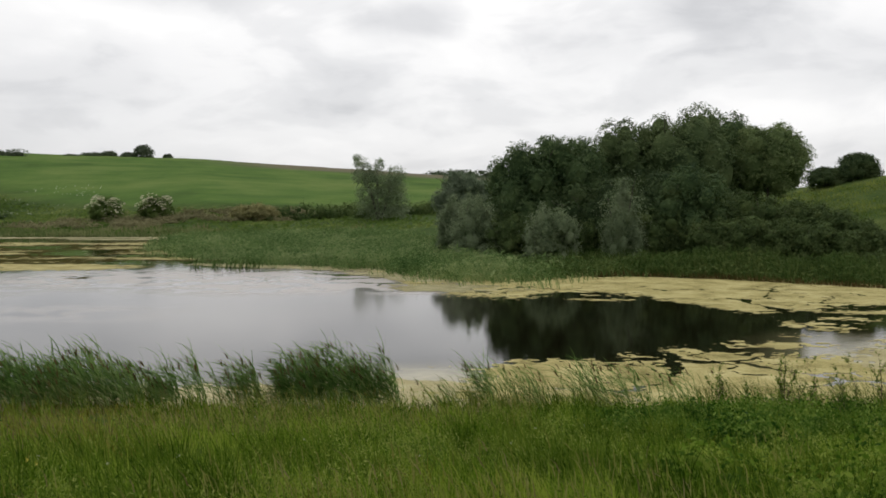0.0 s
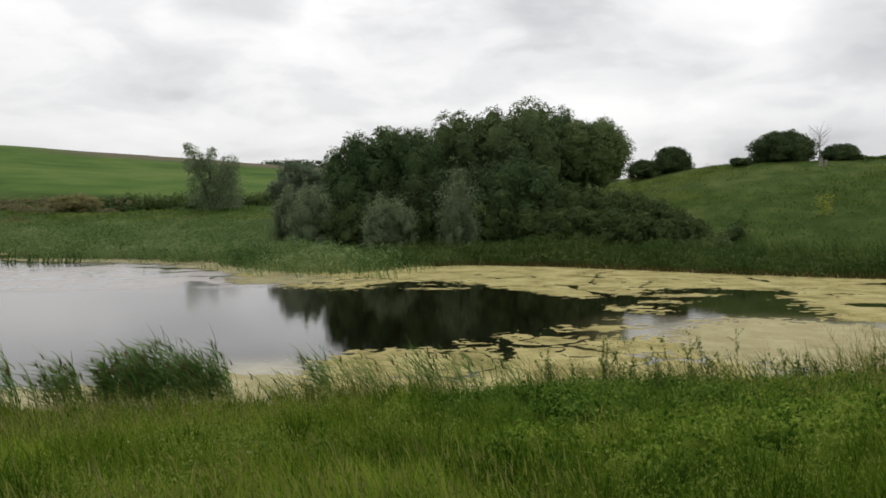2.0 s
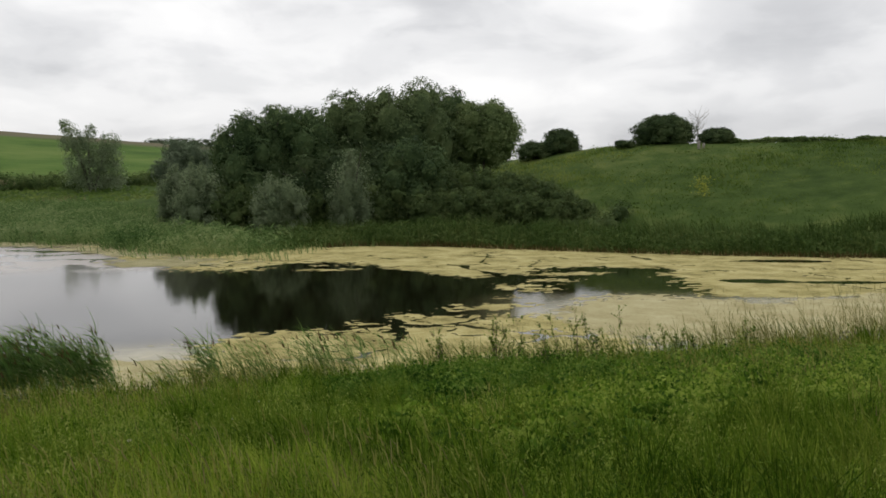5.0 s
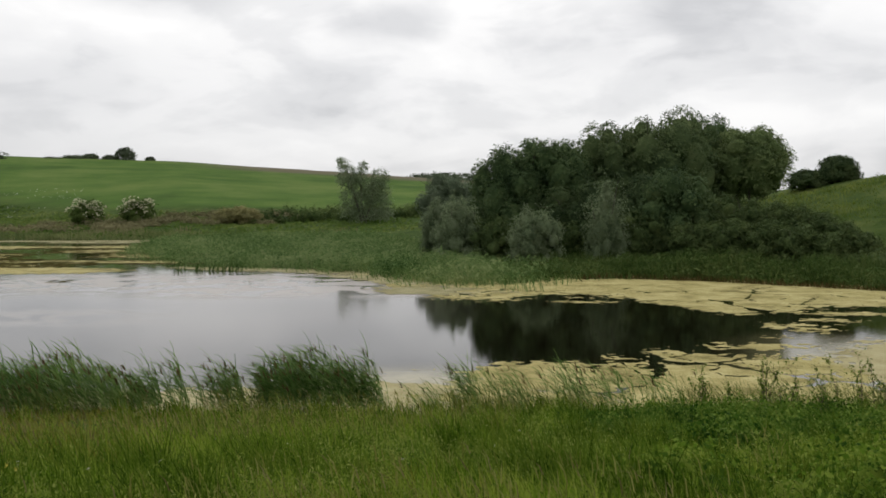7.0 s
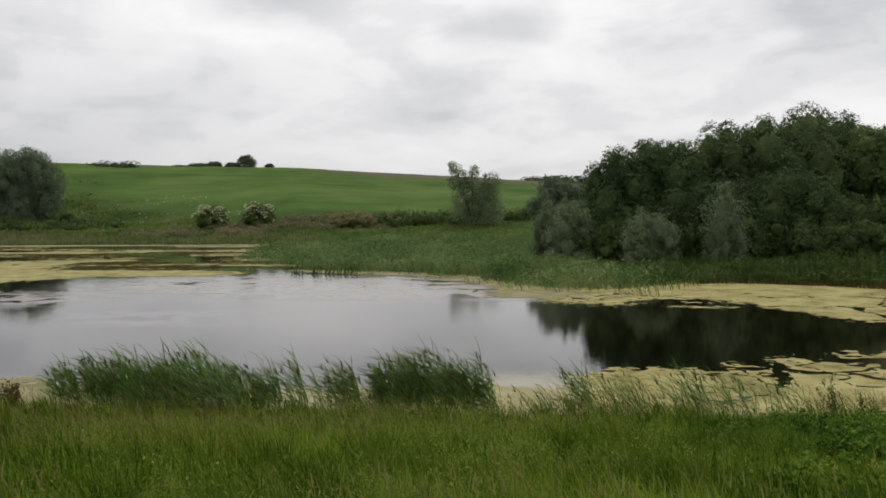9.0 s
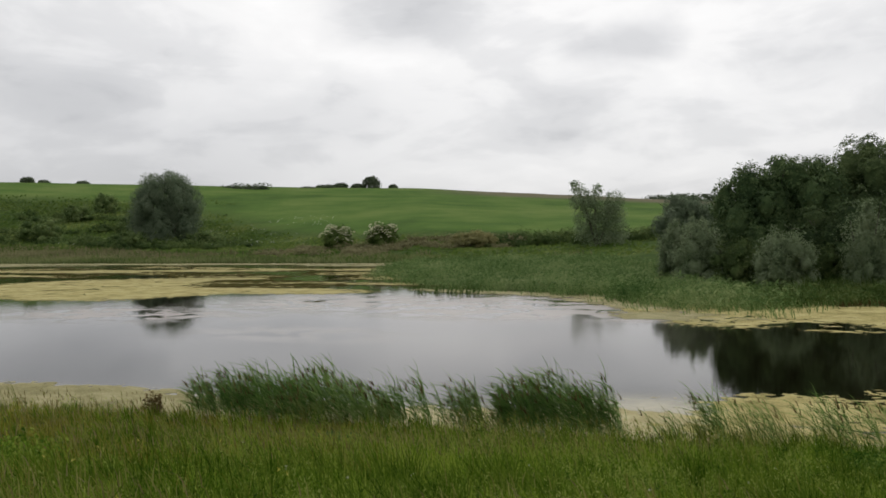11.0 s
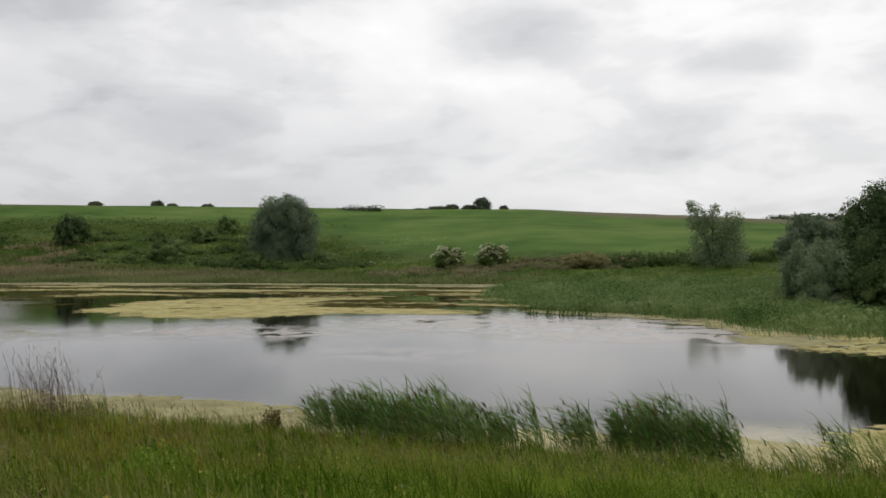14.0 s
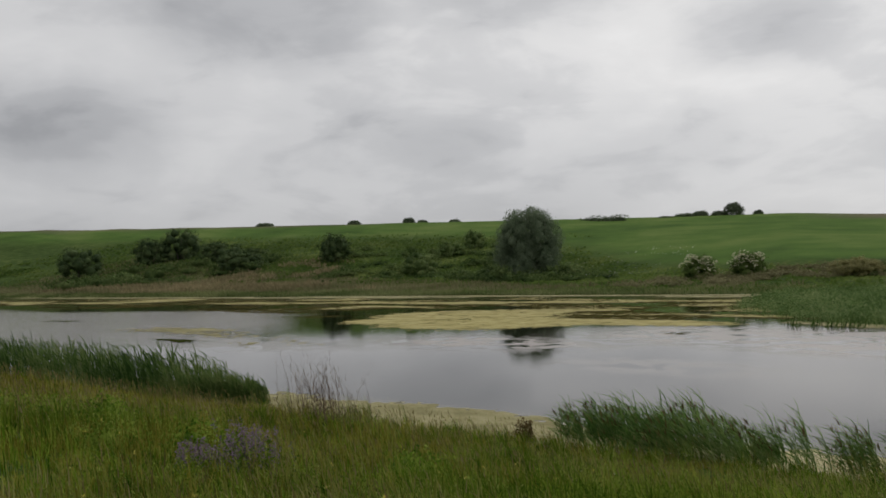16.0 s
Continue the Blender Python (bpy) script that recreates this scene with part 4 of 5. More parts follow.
for az, r, top, half, seed in ((61.5, 281, 13.9, 7.4, 51), (57.4, 290, 16.6, 5.8, 52), (55.5, 292, 20.2, 6.8, 53), (53.0, 276, 14.8, 7.4, 54), (51.8, 252, 11.0, 7.5, 155), (50.9, 272, 12.0, 5.0, 55), (45.6, 240, 14.9, 4.7, 56)):
    woody("bush", az, r, top, half, "dark rounded bush standing in rough grass", "bush", M_DARKTREE, 2800, 0.6, 4, 0.0, 12, seed=seed, group=HILLBUSH)
for az, r, top, half, seed in ((36.2, 252, 15.3, 3.6, 57), (39.9, 205, 8.4, 5.0, 58), (59.0, 262, 5.6, 6.0, 59), (37.9, 236, 11.8, 4.0, 60), (34.6, 215, 9.0, 4.0, 61), (30.2, 180, 4.6, 5.0, 62)):
    woody("bush", az, r, top, half, "low dusky-green bush in rough grass", "bush", M_SHRUB, 1500, 0.5, 4, 0.0, 9, seed=seed, group=HILLBUSH)
SKY = "trees on the field's skyline"
for az, r, top, half, seed in ((19.4, 332, 24.9, 4.3, 71), (20.3, 333, 21.9, 2.6, 72), (21.4, 332, 22.2, 3.2, 73), (22.4, 330, 21.4, 4.0, 74), (44.3, 352, 24.3, 3.0, 75), (40.6, 347, 24.7, 2.6, 76), (39.7, 347, 23.6, 2.0, 77), (37.5, 345, 23.3, 2.6, 78), (50.2, 372, 25.2, 4.2, 79), (17.9, 331, 21.4, 1.6, 80)):
    woody("hilltop_tree", az, r, top, half, "small dark tree silhouetted on the crest of a field", "tree", M_FARTREE, 3200, 0.62, 2, 0.0, 8, taper=0.35, seed=seed, group=SKY)
woody("hedge", 27.7, 322, 20.3, 11.0, "long low dark hedge in the green field", "hedge", M_FARTREE, 2600, 0.6, 5, 0.0, 12, depth=2.5, seed=81)
woody("hedge", 23.6, 326, 20.6, 3.0, "short low hedge in the green field", "hedge", M_FARTREE, 700, 0.6, 3, 0.0, 6, depth=2, seed=82)
FARTREES = "far treeline"
for az, r, top, half, seed in ((1.6, 400, 16.6, 7, 91), (0.4, 396, 18.4, 7, 92), (-0.9, 390, 19.0, 8, 93), (-2.2, 380, 18.6, 8, 94), (-3.4, 375, 18.0, 8, 95)):
    woody("tree", az, r, top, half, "distant dark tree in a row behind the field", "tree", M_FARTREE, 1500, 0.9, 1, 0.05, 8, seed=seed, group=FARTREES)
HILLTOP = "bushes on the grassy hill"
woody("bush", -32.5, 82.0, 10.0, 3.15, "dark dome-shaped bush on the crest of the hill", "bush", M_DARKTREE, 7500, 0.27, 4, 0.0, 18, taper=0.35, ragged=0.4, seed=101, group=HILLTOP)
woody("bush", -35.8, 81.3, 8.6, 1.75, "smaller dark bush on the crest of the hill", "bush", M_DARKTREE, 3600, 0.26, 4, 0.0, 14, taper=0.3, ragged=0.4, seed=102, group=HILLTOP)
woody("bush", -25.9, 84.5, 8.75, 2.1, "rounded dark bush behind the shoulder of the hill", "bush", M_DARKTREE, 5500, 0.30, 4, 0.0, 16, taper=0.55, ragged=0.6, lump=0.4, seed=103, group=HILLTOP)
woody("bush", -24.2, 83.8, 7.55, 1.9, "low bush behind the shoulder of the hill", "bush", M_DARKTREE, 2600, 0.26, 4, 0.0, 10, taper=0.3, ragged=0.6, seed=104, group=HILLTOP)
woody("bush", -30.1, 80.0, 7.5, 1.0, "small low bush on the crest of the hill", "bush", M_DARKTREE, 900, 0.24, 4, 0.0, 7, seed=105, group=HILLTOP)


def bare_tree():
    x, y, z = place(-34.6, 86)
    ob = thing("bare_tree", (x, y, z), "leafless pale grey tree behind the hill bushes", "tree")
    g = np.random.default_rng(5)
    trunk = part("trunk", raw_mesh("trunk", *tube([(0, 0, -0.2), (0.07, 0, 1.4), (0, 0, 2.7)], [0.07, 0.05, 0.02], 6), M_DEADWOOD), ob)
    for k in range(26):
        a, s = 2.4 * k, 1.1 + 1.7 * g.random()
        st = Vector((0.03, 0, s))
        mid = st + Vector((math.cos(a) * 0.55, math.sin(a) * 0.55, 0.48))
        en = mid + Vector((math.cos(a + 0.4) * 0.5, math.sin(a + 0.4) * 0.5, 0.42 + 0.35 * g.random()))
        part("branch", raw_mesh("branch", *tube([st, mid, en], [0.02, 0.014, 0.007], 4), M_DEADWOOD), trunk)


def stone_post(az, r, h, w):
    x, y, z = place(az, r)
    bm = bmesh.new()
    bmesh.ops.create_cube(bm, size=1, matrix=Matrix.Diagonal((w, w * 0.8, h, 1)))
    bmesh.ops.translate(bm, verts=bm.verts, vec=(0, 0, h / 2 - 0.05))
    bmesh.ops.bevel(bm, geom=bm.edges[:], offset=w * 0.12, segments=2, affect="EDGES")
    me = bpy.data.meshes.new("post")
    bm.to_mesh(me)
    bm.free()
    me.materials.append(M_STONE)
    ob = new("stone_post", me)
    ob.matrix_world = pose(x, y, z, 0, 2, 20)
    tagged(ob, "short weathered grey post on the hilltop", "post", "hilltop posts")


bare_tree()
stone_post(-34.7, 77, 0.75, 0.23)
stone_post(-35.0, 77.4, 0.5, 0.20)


# ---------------------------------------------------------------- reeds
FRONT_X = [-31, -27, -18, -14, -7, -2.8, 1, 4, 6, 8, 11, 16, 22.6, 29, 34, 60]
FRONT_Y = [97, 77, 62, 60, 57, 52.3, 47.2, 46.4, 47.6, 49.5, 50.5, 48.5, 43.5, 39.5, 37, 29]


def scatter(n, x0, x1, y0, y1):
    return rng.uniform(x0, x1, n), rng.uniform(y0, y1, n)


def feet(x, y, floor=-0.25):
    return np.stack([x, y, np.maximum(height(x, y), floor)], 1)


def wind(n, strength, spread):
    return np.stack([-strength + spread * rng.normal(size=n), 0.5 * spread * rng.normal(size=n)], 1)


def reed_bed():
    x, y = scatter(350000, -31, 62, 28, 110)
    front = np.interp(x, FRONT_X, FRONT_Y) + 5.0 * (fbm(x * 0.6, y * 0.25, 4) - 0.5) * np.clip((9 - x) / 6, 0.2, 1)
    back = np.interp(x, SHORE_X, SHORE_Y) + np.interp(x, [-31, -16, -8, 2, 8, 60], [1.5, 6, 14, 10, 5, 1.6])
    thin = np.clip(62 / np.hypot(x, y), 0, 1) ** 1.2
    ok = (y > front) & (y < back) & (rng.random(len(x)) < thin)
    x, y, front = x[ok], y[ok], front[ok]
    clump = fbm(x * 0.75 + 8, y * 0.5, 3)
    tall = np.interp(x, [-31, -10, 6, 11, 60], [0.95, 1.05, 1.15, 1.4, 1.5]) * (0.22 + 1.3 * clump) * (0.75 + 0.4 * rng.random(len(x)))
    tall *= np.clip(0.45 + (y - front) * 0.35, 0.45, 1)
    island = x < 7 + 1.5 * rng.normal(size=len(x))
    for ok, name, material, label in ((island, "reed_bed", M_REEDFAR, "low wind-combed reed bed spreading into the pond"), (~island, "reed_belt", M_BELT, "tall dense dark-green reed belt along the shore")):
        n = int(ok.sum())
        v, f = blades(feet(x[ok], y[ok]), tall[ok], 0.03 + 0.03 * rng.random(n), wind(n, 0.36 if material is M_REEDFAR else 0.2, 0.22), 0.4)
        stuff(name, raw_mesh(name, v, f, material), label, "reeds")
    # their upper leaves, blown flat
    k = rng.permutation(np.flatnonzero(island))[:24000]
    p = feet(x[k], y[k])
    p[:, 2] = np.maximum(p[:, 2], 0) + tall[k] * (0.45 + 0.5 * rng.random(len(k)))
    p[:, 0] -= 0.2 * tall[k]
    v, f = leaves(p, np.tile([-0.2, -0.4, 1.0], (len(k), 1)), 0.24 + 0.2 * rng.random(len(k)), slim=0.12, turn=0.6)
    stuff("reed_leaves", raw_mesh("reed_leaves", v, f, M_REEDFAR), "wind-blown leaves over the reed bed", "reeds")
    k = rng.permutation(np.flatnonzero(~island & (y < front + 4)))[:16000]
    p = feet(x[k], y[k])
    p[:, 2] = np.maximum(p[:, 2], 0) + tall[k] * (0.35 + 0.6 * rng.random(len(k)))
    v, f = leaves(p, np.tile([-0.3, -0.6, 0.8], (len(k), 1)), 0.2 + 0.2 * rng.random(len(k)), slim=0.12, turn=0.6)
    stuff("belt_leaves", raw_mesh("belt_leaves", v, f, M_BELT), "loose side leaves of the reed belt", "reeds")
    # old brown stems along the belt's foot
    x = rng.uniform(9, 48, 5200)
    y = np.interp(x, FRONT_X, FRONT_Y) - 0.1 + 0.9 * rng.random(len(x))
    v, f = blades(feet(x, y), 0.25 + 0.45 * rng.random(len(x)), 0.03 + 0.02 * rng.random(len(x)), wind(len(x), 0.1, 0.25))
    stuff("old_stems", raw_mesh("old_stems", v, f, M_DOCK), "old brown reed stems at the water's edge", "reeds")
    # ragged outliers standing in the algae before the bed
    x, y = scatter(16000, -30, 12, 38, 78)
    front = np.interp(x, FRONT_X, FRONT_Y)
    ok = (y > front - np.interp(x, [-8, -2, 7, 9], [2.6, 4.5, 4.5, 1])) & (y < front + 0.3) & (fbm(x * 0.6 + 3, y * 0.6, 3) > np.interp(y - front, [-4.5, 0], [0.50, 0.43]))
    x, y = x[ok], y[ok]
    v, f = blades(feet(x, y), 0.45 + 0.6 * rng.random(len(x)), 0.03 + 0.025 * rng.random(len(x)), wind(len(x), 0.3, 0.25))
    stuff("reed_fringe", raw_mesh("reed_fringe", v, f, M_REEDFAR), "sparse reeds standing in algae at the bed's edge", "reeds")


def far_reeds():
    x, y = scatter(64000, -240, -22, 94, 122)
    s = np.interp(x, SHORE_X, SHORE_Y)
    ok = (y > s - 2 + 3 * (fbm(x * 0.1, y * 0.02, 2) - 0.5)) & (y < s + 7)
    x, y = x[ok], y[ok]
    v, f = blades(feet(x, y), (0.25 + 1.1 * fbm(x * 0.15, y * 0.3, 3)) * (0.5 + 0.6 * rng.random(len(x))), 0.08 + 0.06 * rng.random(len(x)), wind(len(x), 0.3, 0.35))
    stuff("shore_reeds", raw_mesh("shore_reeds", v, f, M_SEDGE), "low reeds and sedge along the far shore", "reeds")


def reed_plants(x, y, tall, leaf_n=6, lean=0.3, width=0.02, panicles=None):
    """Reed stems with long leaves that stream downwind."""
    n = len(x)
    p = feet(x, y)
    h = tall * (0.75 + 0.4 * rng.random(n))
    w = wind(n, lean, 0.10)
    out = [arcs(p, h, np.full(n, width * 0.55), w, 0.04)]
    up = np.sqrt(np.clip(1 - (w ** 2).sum(1), 0.15, 1))
    for k in range(leaf_n):
        s = 0.18 + 0.78 * (k + rng.random(n)) / leaf_n
        q = p + np.concatenate([w * (h * s ** 1.6)[:, None], (h * (s * up - 0.04 * s ** 3))[:, None]], 1)
        length = h * (0.40 + 0.26 * rng.random(n)) * (1.1 - 0.35 * s)
        out.append(arcs(q, length, width * (0.7 + 0.6 * rng.random(n)), wind(n, 0.70, 0.28), 0.05 + 0.28 * rng.random(n)))
    if panicles is not None:
        tip = p + np.concatenate([w * h[:, None], (h * (up - 0.06))[:, None]], 1)
        tip = tip[rng.random(n) < 0.35]
        for k in range(3):
            panicles.append(blades(tip - np.array([0, 0, 0.05]), 0.14 + 0.12 * rng.random(len(tip)), np.full(len(tip), 0.026), wind(len(tip), 0.62, 0.2)))
    return join(out)


def near_reeds():
    heads = []
    clumps = (
        (-8.4, 18.5, 2.75, 0.75, 560, 1.24, "dense clump of tall green reeds at the near shore"),
        (-5.35, 18.5, 0.8, 0.35, 44, 1.26, "thin clump of wind-bent reeds at the near shore"),
        (-4.2, 18.5, 0.4, 0.35, 56, 1.36, "thin clump of wind-bent reeds at the near shore"),
        (-2.4, 18.5, 1.2, 0.5, 290, 1.4, "dense clump of dark reeds bent over by the wind"),
        (-1.2, 18.4, 0.42, 0.3, 60, 1.36, "narrow tuft of reeds bent over by the wind"),
    )
    for cx, cy, rx, ry, n, tall, label in clumps:
        a, r = rng.random(n) * 2 * np.pi, np.sqrt(rng.random(n))
        x, y = cx + rx * r * np.cos(a), cy + ry * r * np.sin(a)
        v, f = reed_plants(x, y, tall * (1.04 - 0.42 * r ** 2) * (0.8 + 0.35 * fbm(x * 1.6, y * 0 + 4, 2)), 7, 0.2, 0.022, heads)
        base = np.array([cx, cy, 0])
        stuff("reed_clump", raw_mesh("reed_clump", v - base, f, M_REED), label, "reeds", base)
    for cx, cy, n, tall in ((1.1, 18.2, 34, 1.1), (2.0, 18.2, 26, 1.05), (3.2, 18.1, 34, 1.05), (4.1, 18.2, 26, 1.0), (5.2, 18.2, 18, 0.9), (0.2, 18.3, 9, 0.75)):
        x, y = cx + 0.25 * rng.normal(size=n), cy + 0.25 * rng.normal(size=n)
        v, f = reed_plants(x, y, np.full(n, tall), 6, 0.36, 0.017, heads)
        base = np.array([cx, cy, 0])
        stuff("reed_tuft", raw_mesh("reed_tuft", v - base, f, M_REED), "small loose tuft of short leaning reeds", "reeds", base)
    v, f = join(heads)
    stuff("reed_panicles", raw_mesh("reed_panicles", v, f, M_DOCK), "small brown flower heads on the near reeds", "reeds")
    n = 4000
    x = -22.9 - 60 * rng.random(n) ** 1.5
    y = 18.9 + 3.2 * (rng.random(n) - 0.5) * np.clip((-23 - x) / 4, 0.25, 1.4)
    v, f = reed_plants(x, y, (1.35 + 0.25 * rng.random(n)) * np.interp(-x, [23, 29], [0.6, 1.1]), 3, 0.30, 0.04)
    stuff("reed_belt", raw_mesh("reed_belt", v, f, M_REEDNEAR), "long belt of green reeds along the near shore", "reeds")
    n = 84
    x = np.repeat(-17.2 + 4.8 * rng.random(14), 6) + 0.2 * rng.normal(size=n)
    y = 56.5 + 0.4 * rng.normal(size=n) - 0.1 * x
    v, f = blades(np.stack([x, y - 1.4, np.full(n, -0.05)], 1), 0.55 + 0.6 * rng.random(n), np.full(n, 0.06), wind(n, -0.35, 0.3))
    stuff("sedge_stems", raw_mesh("sedge_stems", v, f, M_REEDNEAR), "few bent dark sedge stems standing in open water", "sedge")


reed_bed()
far_reeds()
near_reeds()


# ---------------------------------------------------------------- grass and herbs
def bank_points(n, az0, az1, r0, r1, power=1.0):
    """Points on the near bank, thinning out with the distance along it."""
    az = np.radians(rng.uniform(az0, az1, n))
    r = r0 * (r1 / r0) ** (rng.random(n) ** power)
    x, y = -np.sin(az) * r, np.cos(az) * r
    ok = (y > 0.8) & (y < 18.5 + 0.9 * (fbm(x * 0.5, y * 0 + 2, 3) - 0.5))
    return x[ok], y[ok]


def bank_grass():
    tx, ty = bank_points(23000, -48, 70, 4.0, 60, 0.8)
    k = len(tx)
    patch = fbm(tx * 0.22 + 30, ty * 0.3 + 30, 3)
    hump = fbm(tx * 1.1 + 7, ty * 1.1 + 3, 2)
    tuft = (0.06 + 0.30 * patch + 0.34 * (hump - 0.3)) * (0.6 + 0.7 * rng.random(k)) * np.interp(tx, [0, 4, 14, 30], [1, 0.8, 0.9, 1.3])
    tuft = np.maximum(tuft, 0.06)
    per = 11
    rep = np.repeat(np.arange(k), per)
    n = len(rep)
    r = np.hypot(tx, ty)
    off = rng.normal(size=(n, 2)) * (0.035 + 0.004 * r)[rep][:, None]
    x, y = tx[rep] + off[:, 0], ty[rep] + off[:, 1]
    tall = tuft[rep] * (0.5 + 0.75 * rng.random(n))
    lean = wind(n, 0.2, 0.30) + off * (2.2 / (1 + 0.1 * r[rep]))[:, None]
    v, f = blades(feet(x, y, 0), tall, (0.0036 + 0.0008 * r[rep]) * (0.7 + 0.7 * rng.random(n)), np.clip(lean, -0.85, 0.85))
    ripe = np.interp(tx, [-26, -13, -8, -5, -2, 9, 14], [0.9, 0.85, 0.62, 0.30, 0.0, 0.0, 0.3]) + 0.5 * (fbm(tx * 0.5 + 3, ty * 0.5, 2) - 0.5)
    pale = np.repeat(rng.random(k) < ripe, per * 3)
    for ok, name, material, label in ((~pale, "bank_grass", M_GRASS, "long unmown green grass covering the near bank"), (pale, "olive_grass", M_OLIVE, "ripening olive-yellow grass tufts on the near bank")):
        g = f[ok]
        used = np.unique(g)
        stuff(name, raw_mesh(name, v[used], np.searchsorted(used, g), material), label, "grass")
    x, y = bank_points(30000, -50, 72, 4.2, 60, 0.8)
    keep = fbm(x * 0.3 + 5, y * 0.3 + 90, 3) + np.clip((-x - 6) / 40, 0, 0.25) > 0.48
    x, y = x[keep], y[keep]
    brown = rng.random(len(x)) < np.interp(x, [-14, -7, 0], [0.75, 0.45, 0.1])
    for ok, name, material, label in ((~brown, "seeding_grass", M_STRAW, "thin straw-coloured seed heads among the bank grass"), (brown, "brown_grass", M_SEED, "hazy brown seed heads of ripe grass")):
        px, py = x[ok], y[ok]
        n, r = len(px), np.hypot(px, py)
        tall = 0.34 + 0.30 * rng.random(n)
        w = wind(n, 0.2, 0.2)
        p = feet(px, py, 0)
        stems = blades(p, tall, 0.0010 + 0.0003 * r, w)
        rise = np.sqrt(np.clip(1 - (w ** 2).sum(1), 0.1, 1)) * tall
        tip = p + np.concatenate([w * tall[:, None], rise[:, None]], 1) - np.array([0, 0, 0.07])
        heads = blades(tip, 0.09 + 0.06 * rng.random(n), 0.004 + 0.0008 * r, wind(n, 0.4, 0.3))
        v, f = join([stems, heads])
        stuff(name, raw_mesh(name, v, f, material), label, "grass")


def shore_grass():
    """Loose tall stems that lean over the water's edge."""
    n = 5200
    x = rng.uniform(-30, 26, n)
    y = 17.6 + 0.9 * rng.random(n)
    keep = fbm(x * 0.8 + 3, y * 0.4, 3) + np.where(x > 0, 0.12, -0.05) > 0.5
    x, y = x[keep], y[keep]
    n = len(x)
    v, f = arcs(feet(x, y, 0), 0.55 + 0.55 * rng.random(n), 0.012 + 0.010 * rng.random(n), wind(n, 0.42, 0.2), 0.06 + 0.1 * rng.random(n))
    stuff("shore_grass", raw_mesh("shore_grass", v, f, M_SHOREGRASS), "loose tall grass leaning over the water's edge", "grass")


def tussocks():
    """Taller dark tussocks that break up the sward."""
    tx, ty = bank_points(1900, -50, 70, 4.5, 45, 0.8)
    keep = fbm(tx * 0.25 + 80, ty * 0.25 + 6, 3) + np.interp(tx, [-6, -2, 2], [-0.1, 0, 0.06]) > 0.47
    tx, ty = tx[keep], ty[keep]
    per = 46
    rep = np.repeat(np.arange(len(tx)), per)
    n, r = len(rep), np.hypot(tx, ty)[rep]
    off = rng.normal(size=(n, 2)) * 0.075
    tall = (0.34 + 0.3 * rng.random(len(tx)))[rep] * (0.5 + 0.6 * rng.random(n))
    lean = wind(n, 0.24, 0.22) + off * 2.6
    v, f = blades(feet(tx[rep] + off[:, 0], ty[rep] + off[:, 1], 0), tall, (0.0045 + 0.0007 * r) * (0.7 + 0.7 * rng.random(n)), np.clip(lean, -0.85, 0.85))
    stuff("grass_tussocks", raw_mesh("grass_tussocks", v, f, M_TUSSOCK), "tall dark-green grass tussocks on the near bank", "grass")


def trodden_grass():
    """Shorter grass round the standing place and behind it."""
    n = 9000
    x, y = scatter(n, -9, 9, -6, 5.2)
    r = np.hypot(x, y)
    v, f = blades(feet(x, y, 0), (0.08 + 0.14 * rng.random(n)) * np.clip(r / 3, 0.5, 1.4), 0.010 + 0.010 * rng.random(n), wind(n, 0.15, 0.4))
    stuff("short_grass", raw_mesh("short_grass", v, f, M_GRASS), "short trodden grass on top of the bank", "grass")


def herbs():
    """Low leafy plants: short stems with spread leaves."""
    x, y = bank_points(7500, -50, 70, 4.2, 40, 0.8)
    keep = fbm(x * 0.35 + 70, y * 0.35 + 12, 3) + np.interp(x, [-8, -5, 2.5, 4, 14, 16], [0, 0.08, 0.08, 0.14, 0.14, 0]) > 0.55
    x, y = x[keep], y[keep]
    n = len(x)
    tall = 0.25 + 0.3 * rng.random(n)
    per = 13
    s = np.tile(np.linspace(0.15, 1, per), (n, 1)).ravel()
    rep = np.repeat(np.arange(n), per)
    p = feet(x, y, 0)[rep] + np.stack([-0.1 * tall[rep] * s, 0 * s, tall[rep] * s], 1) + rng.normal(size=(n * per, 3)) * np.array([0.035, 0.035, 0.015])
    v, f = leaves(p, np.tile([0, -0.3, 1.0], (len(p), 1)), 0.022 + 0.0011 * np.hypot(p[:, 0], p[:, 1]), -0.5, slim=0.2, turn=0.4)
    stuff("bank_herbs", raw_mesh("bank_herbs", v, f, M_FORB), "leafy green herbs growing through the bank grass", "herbs")


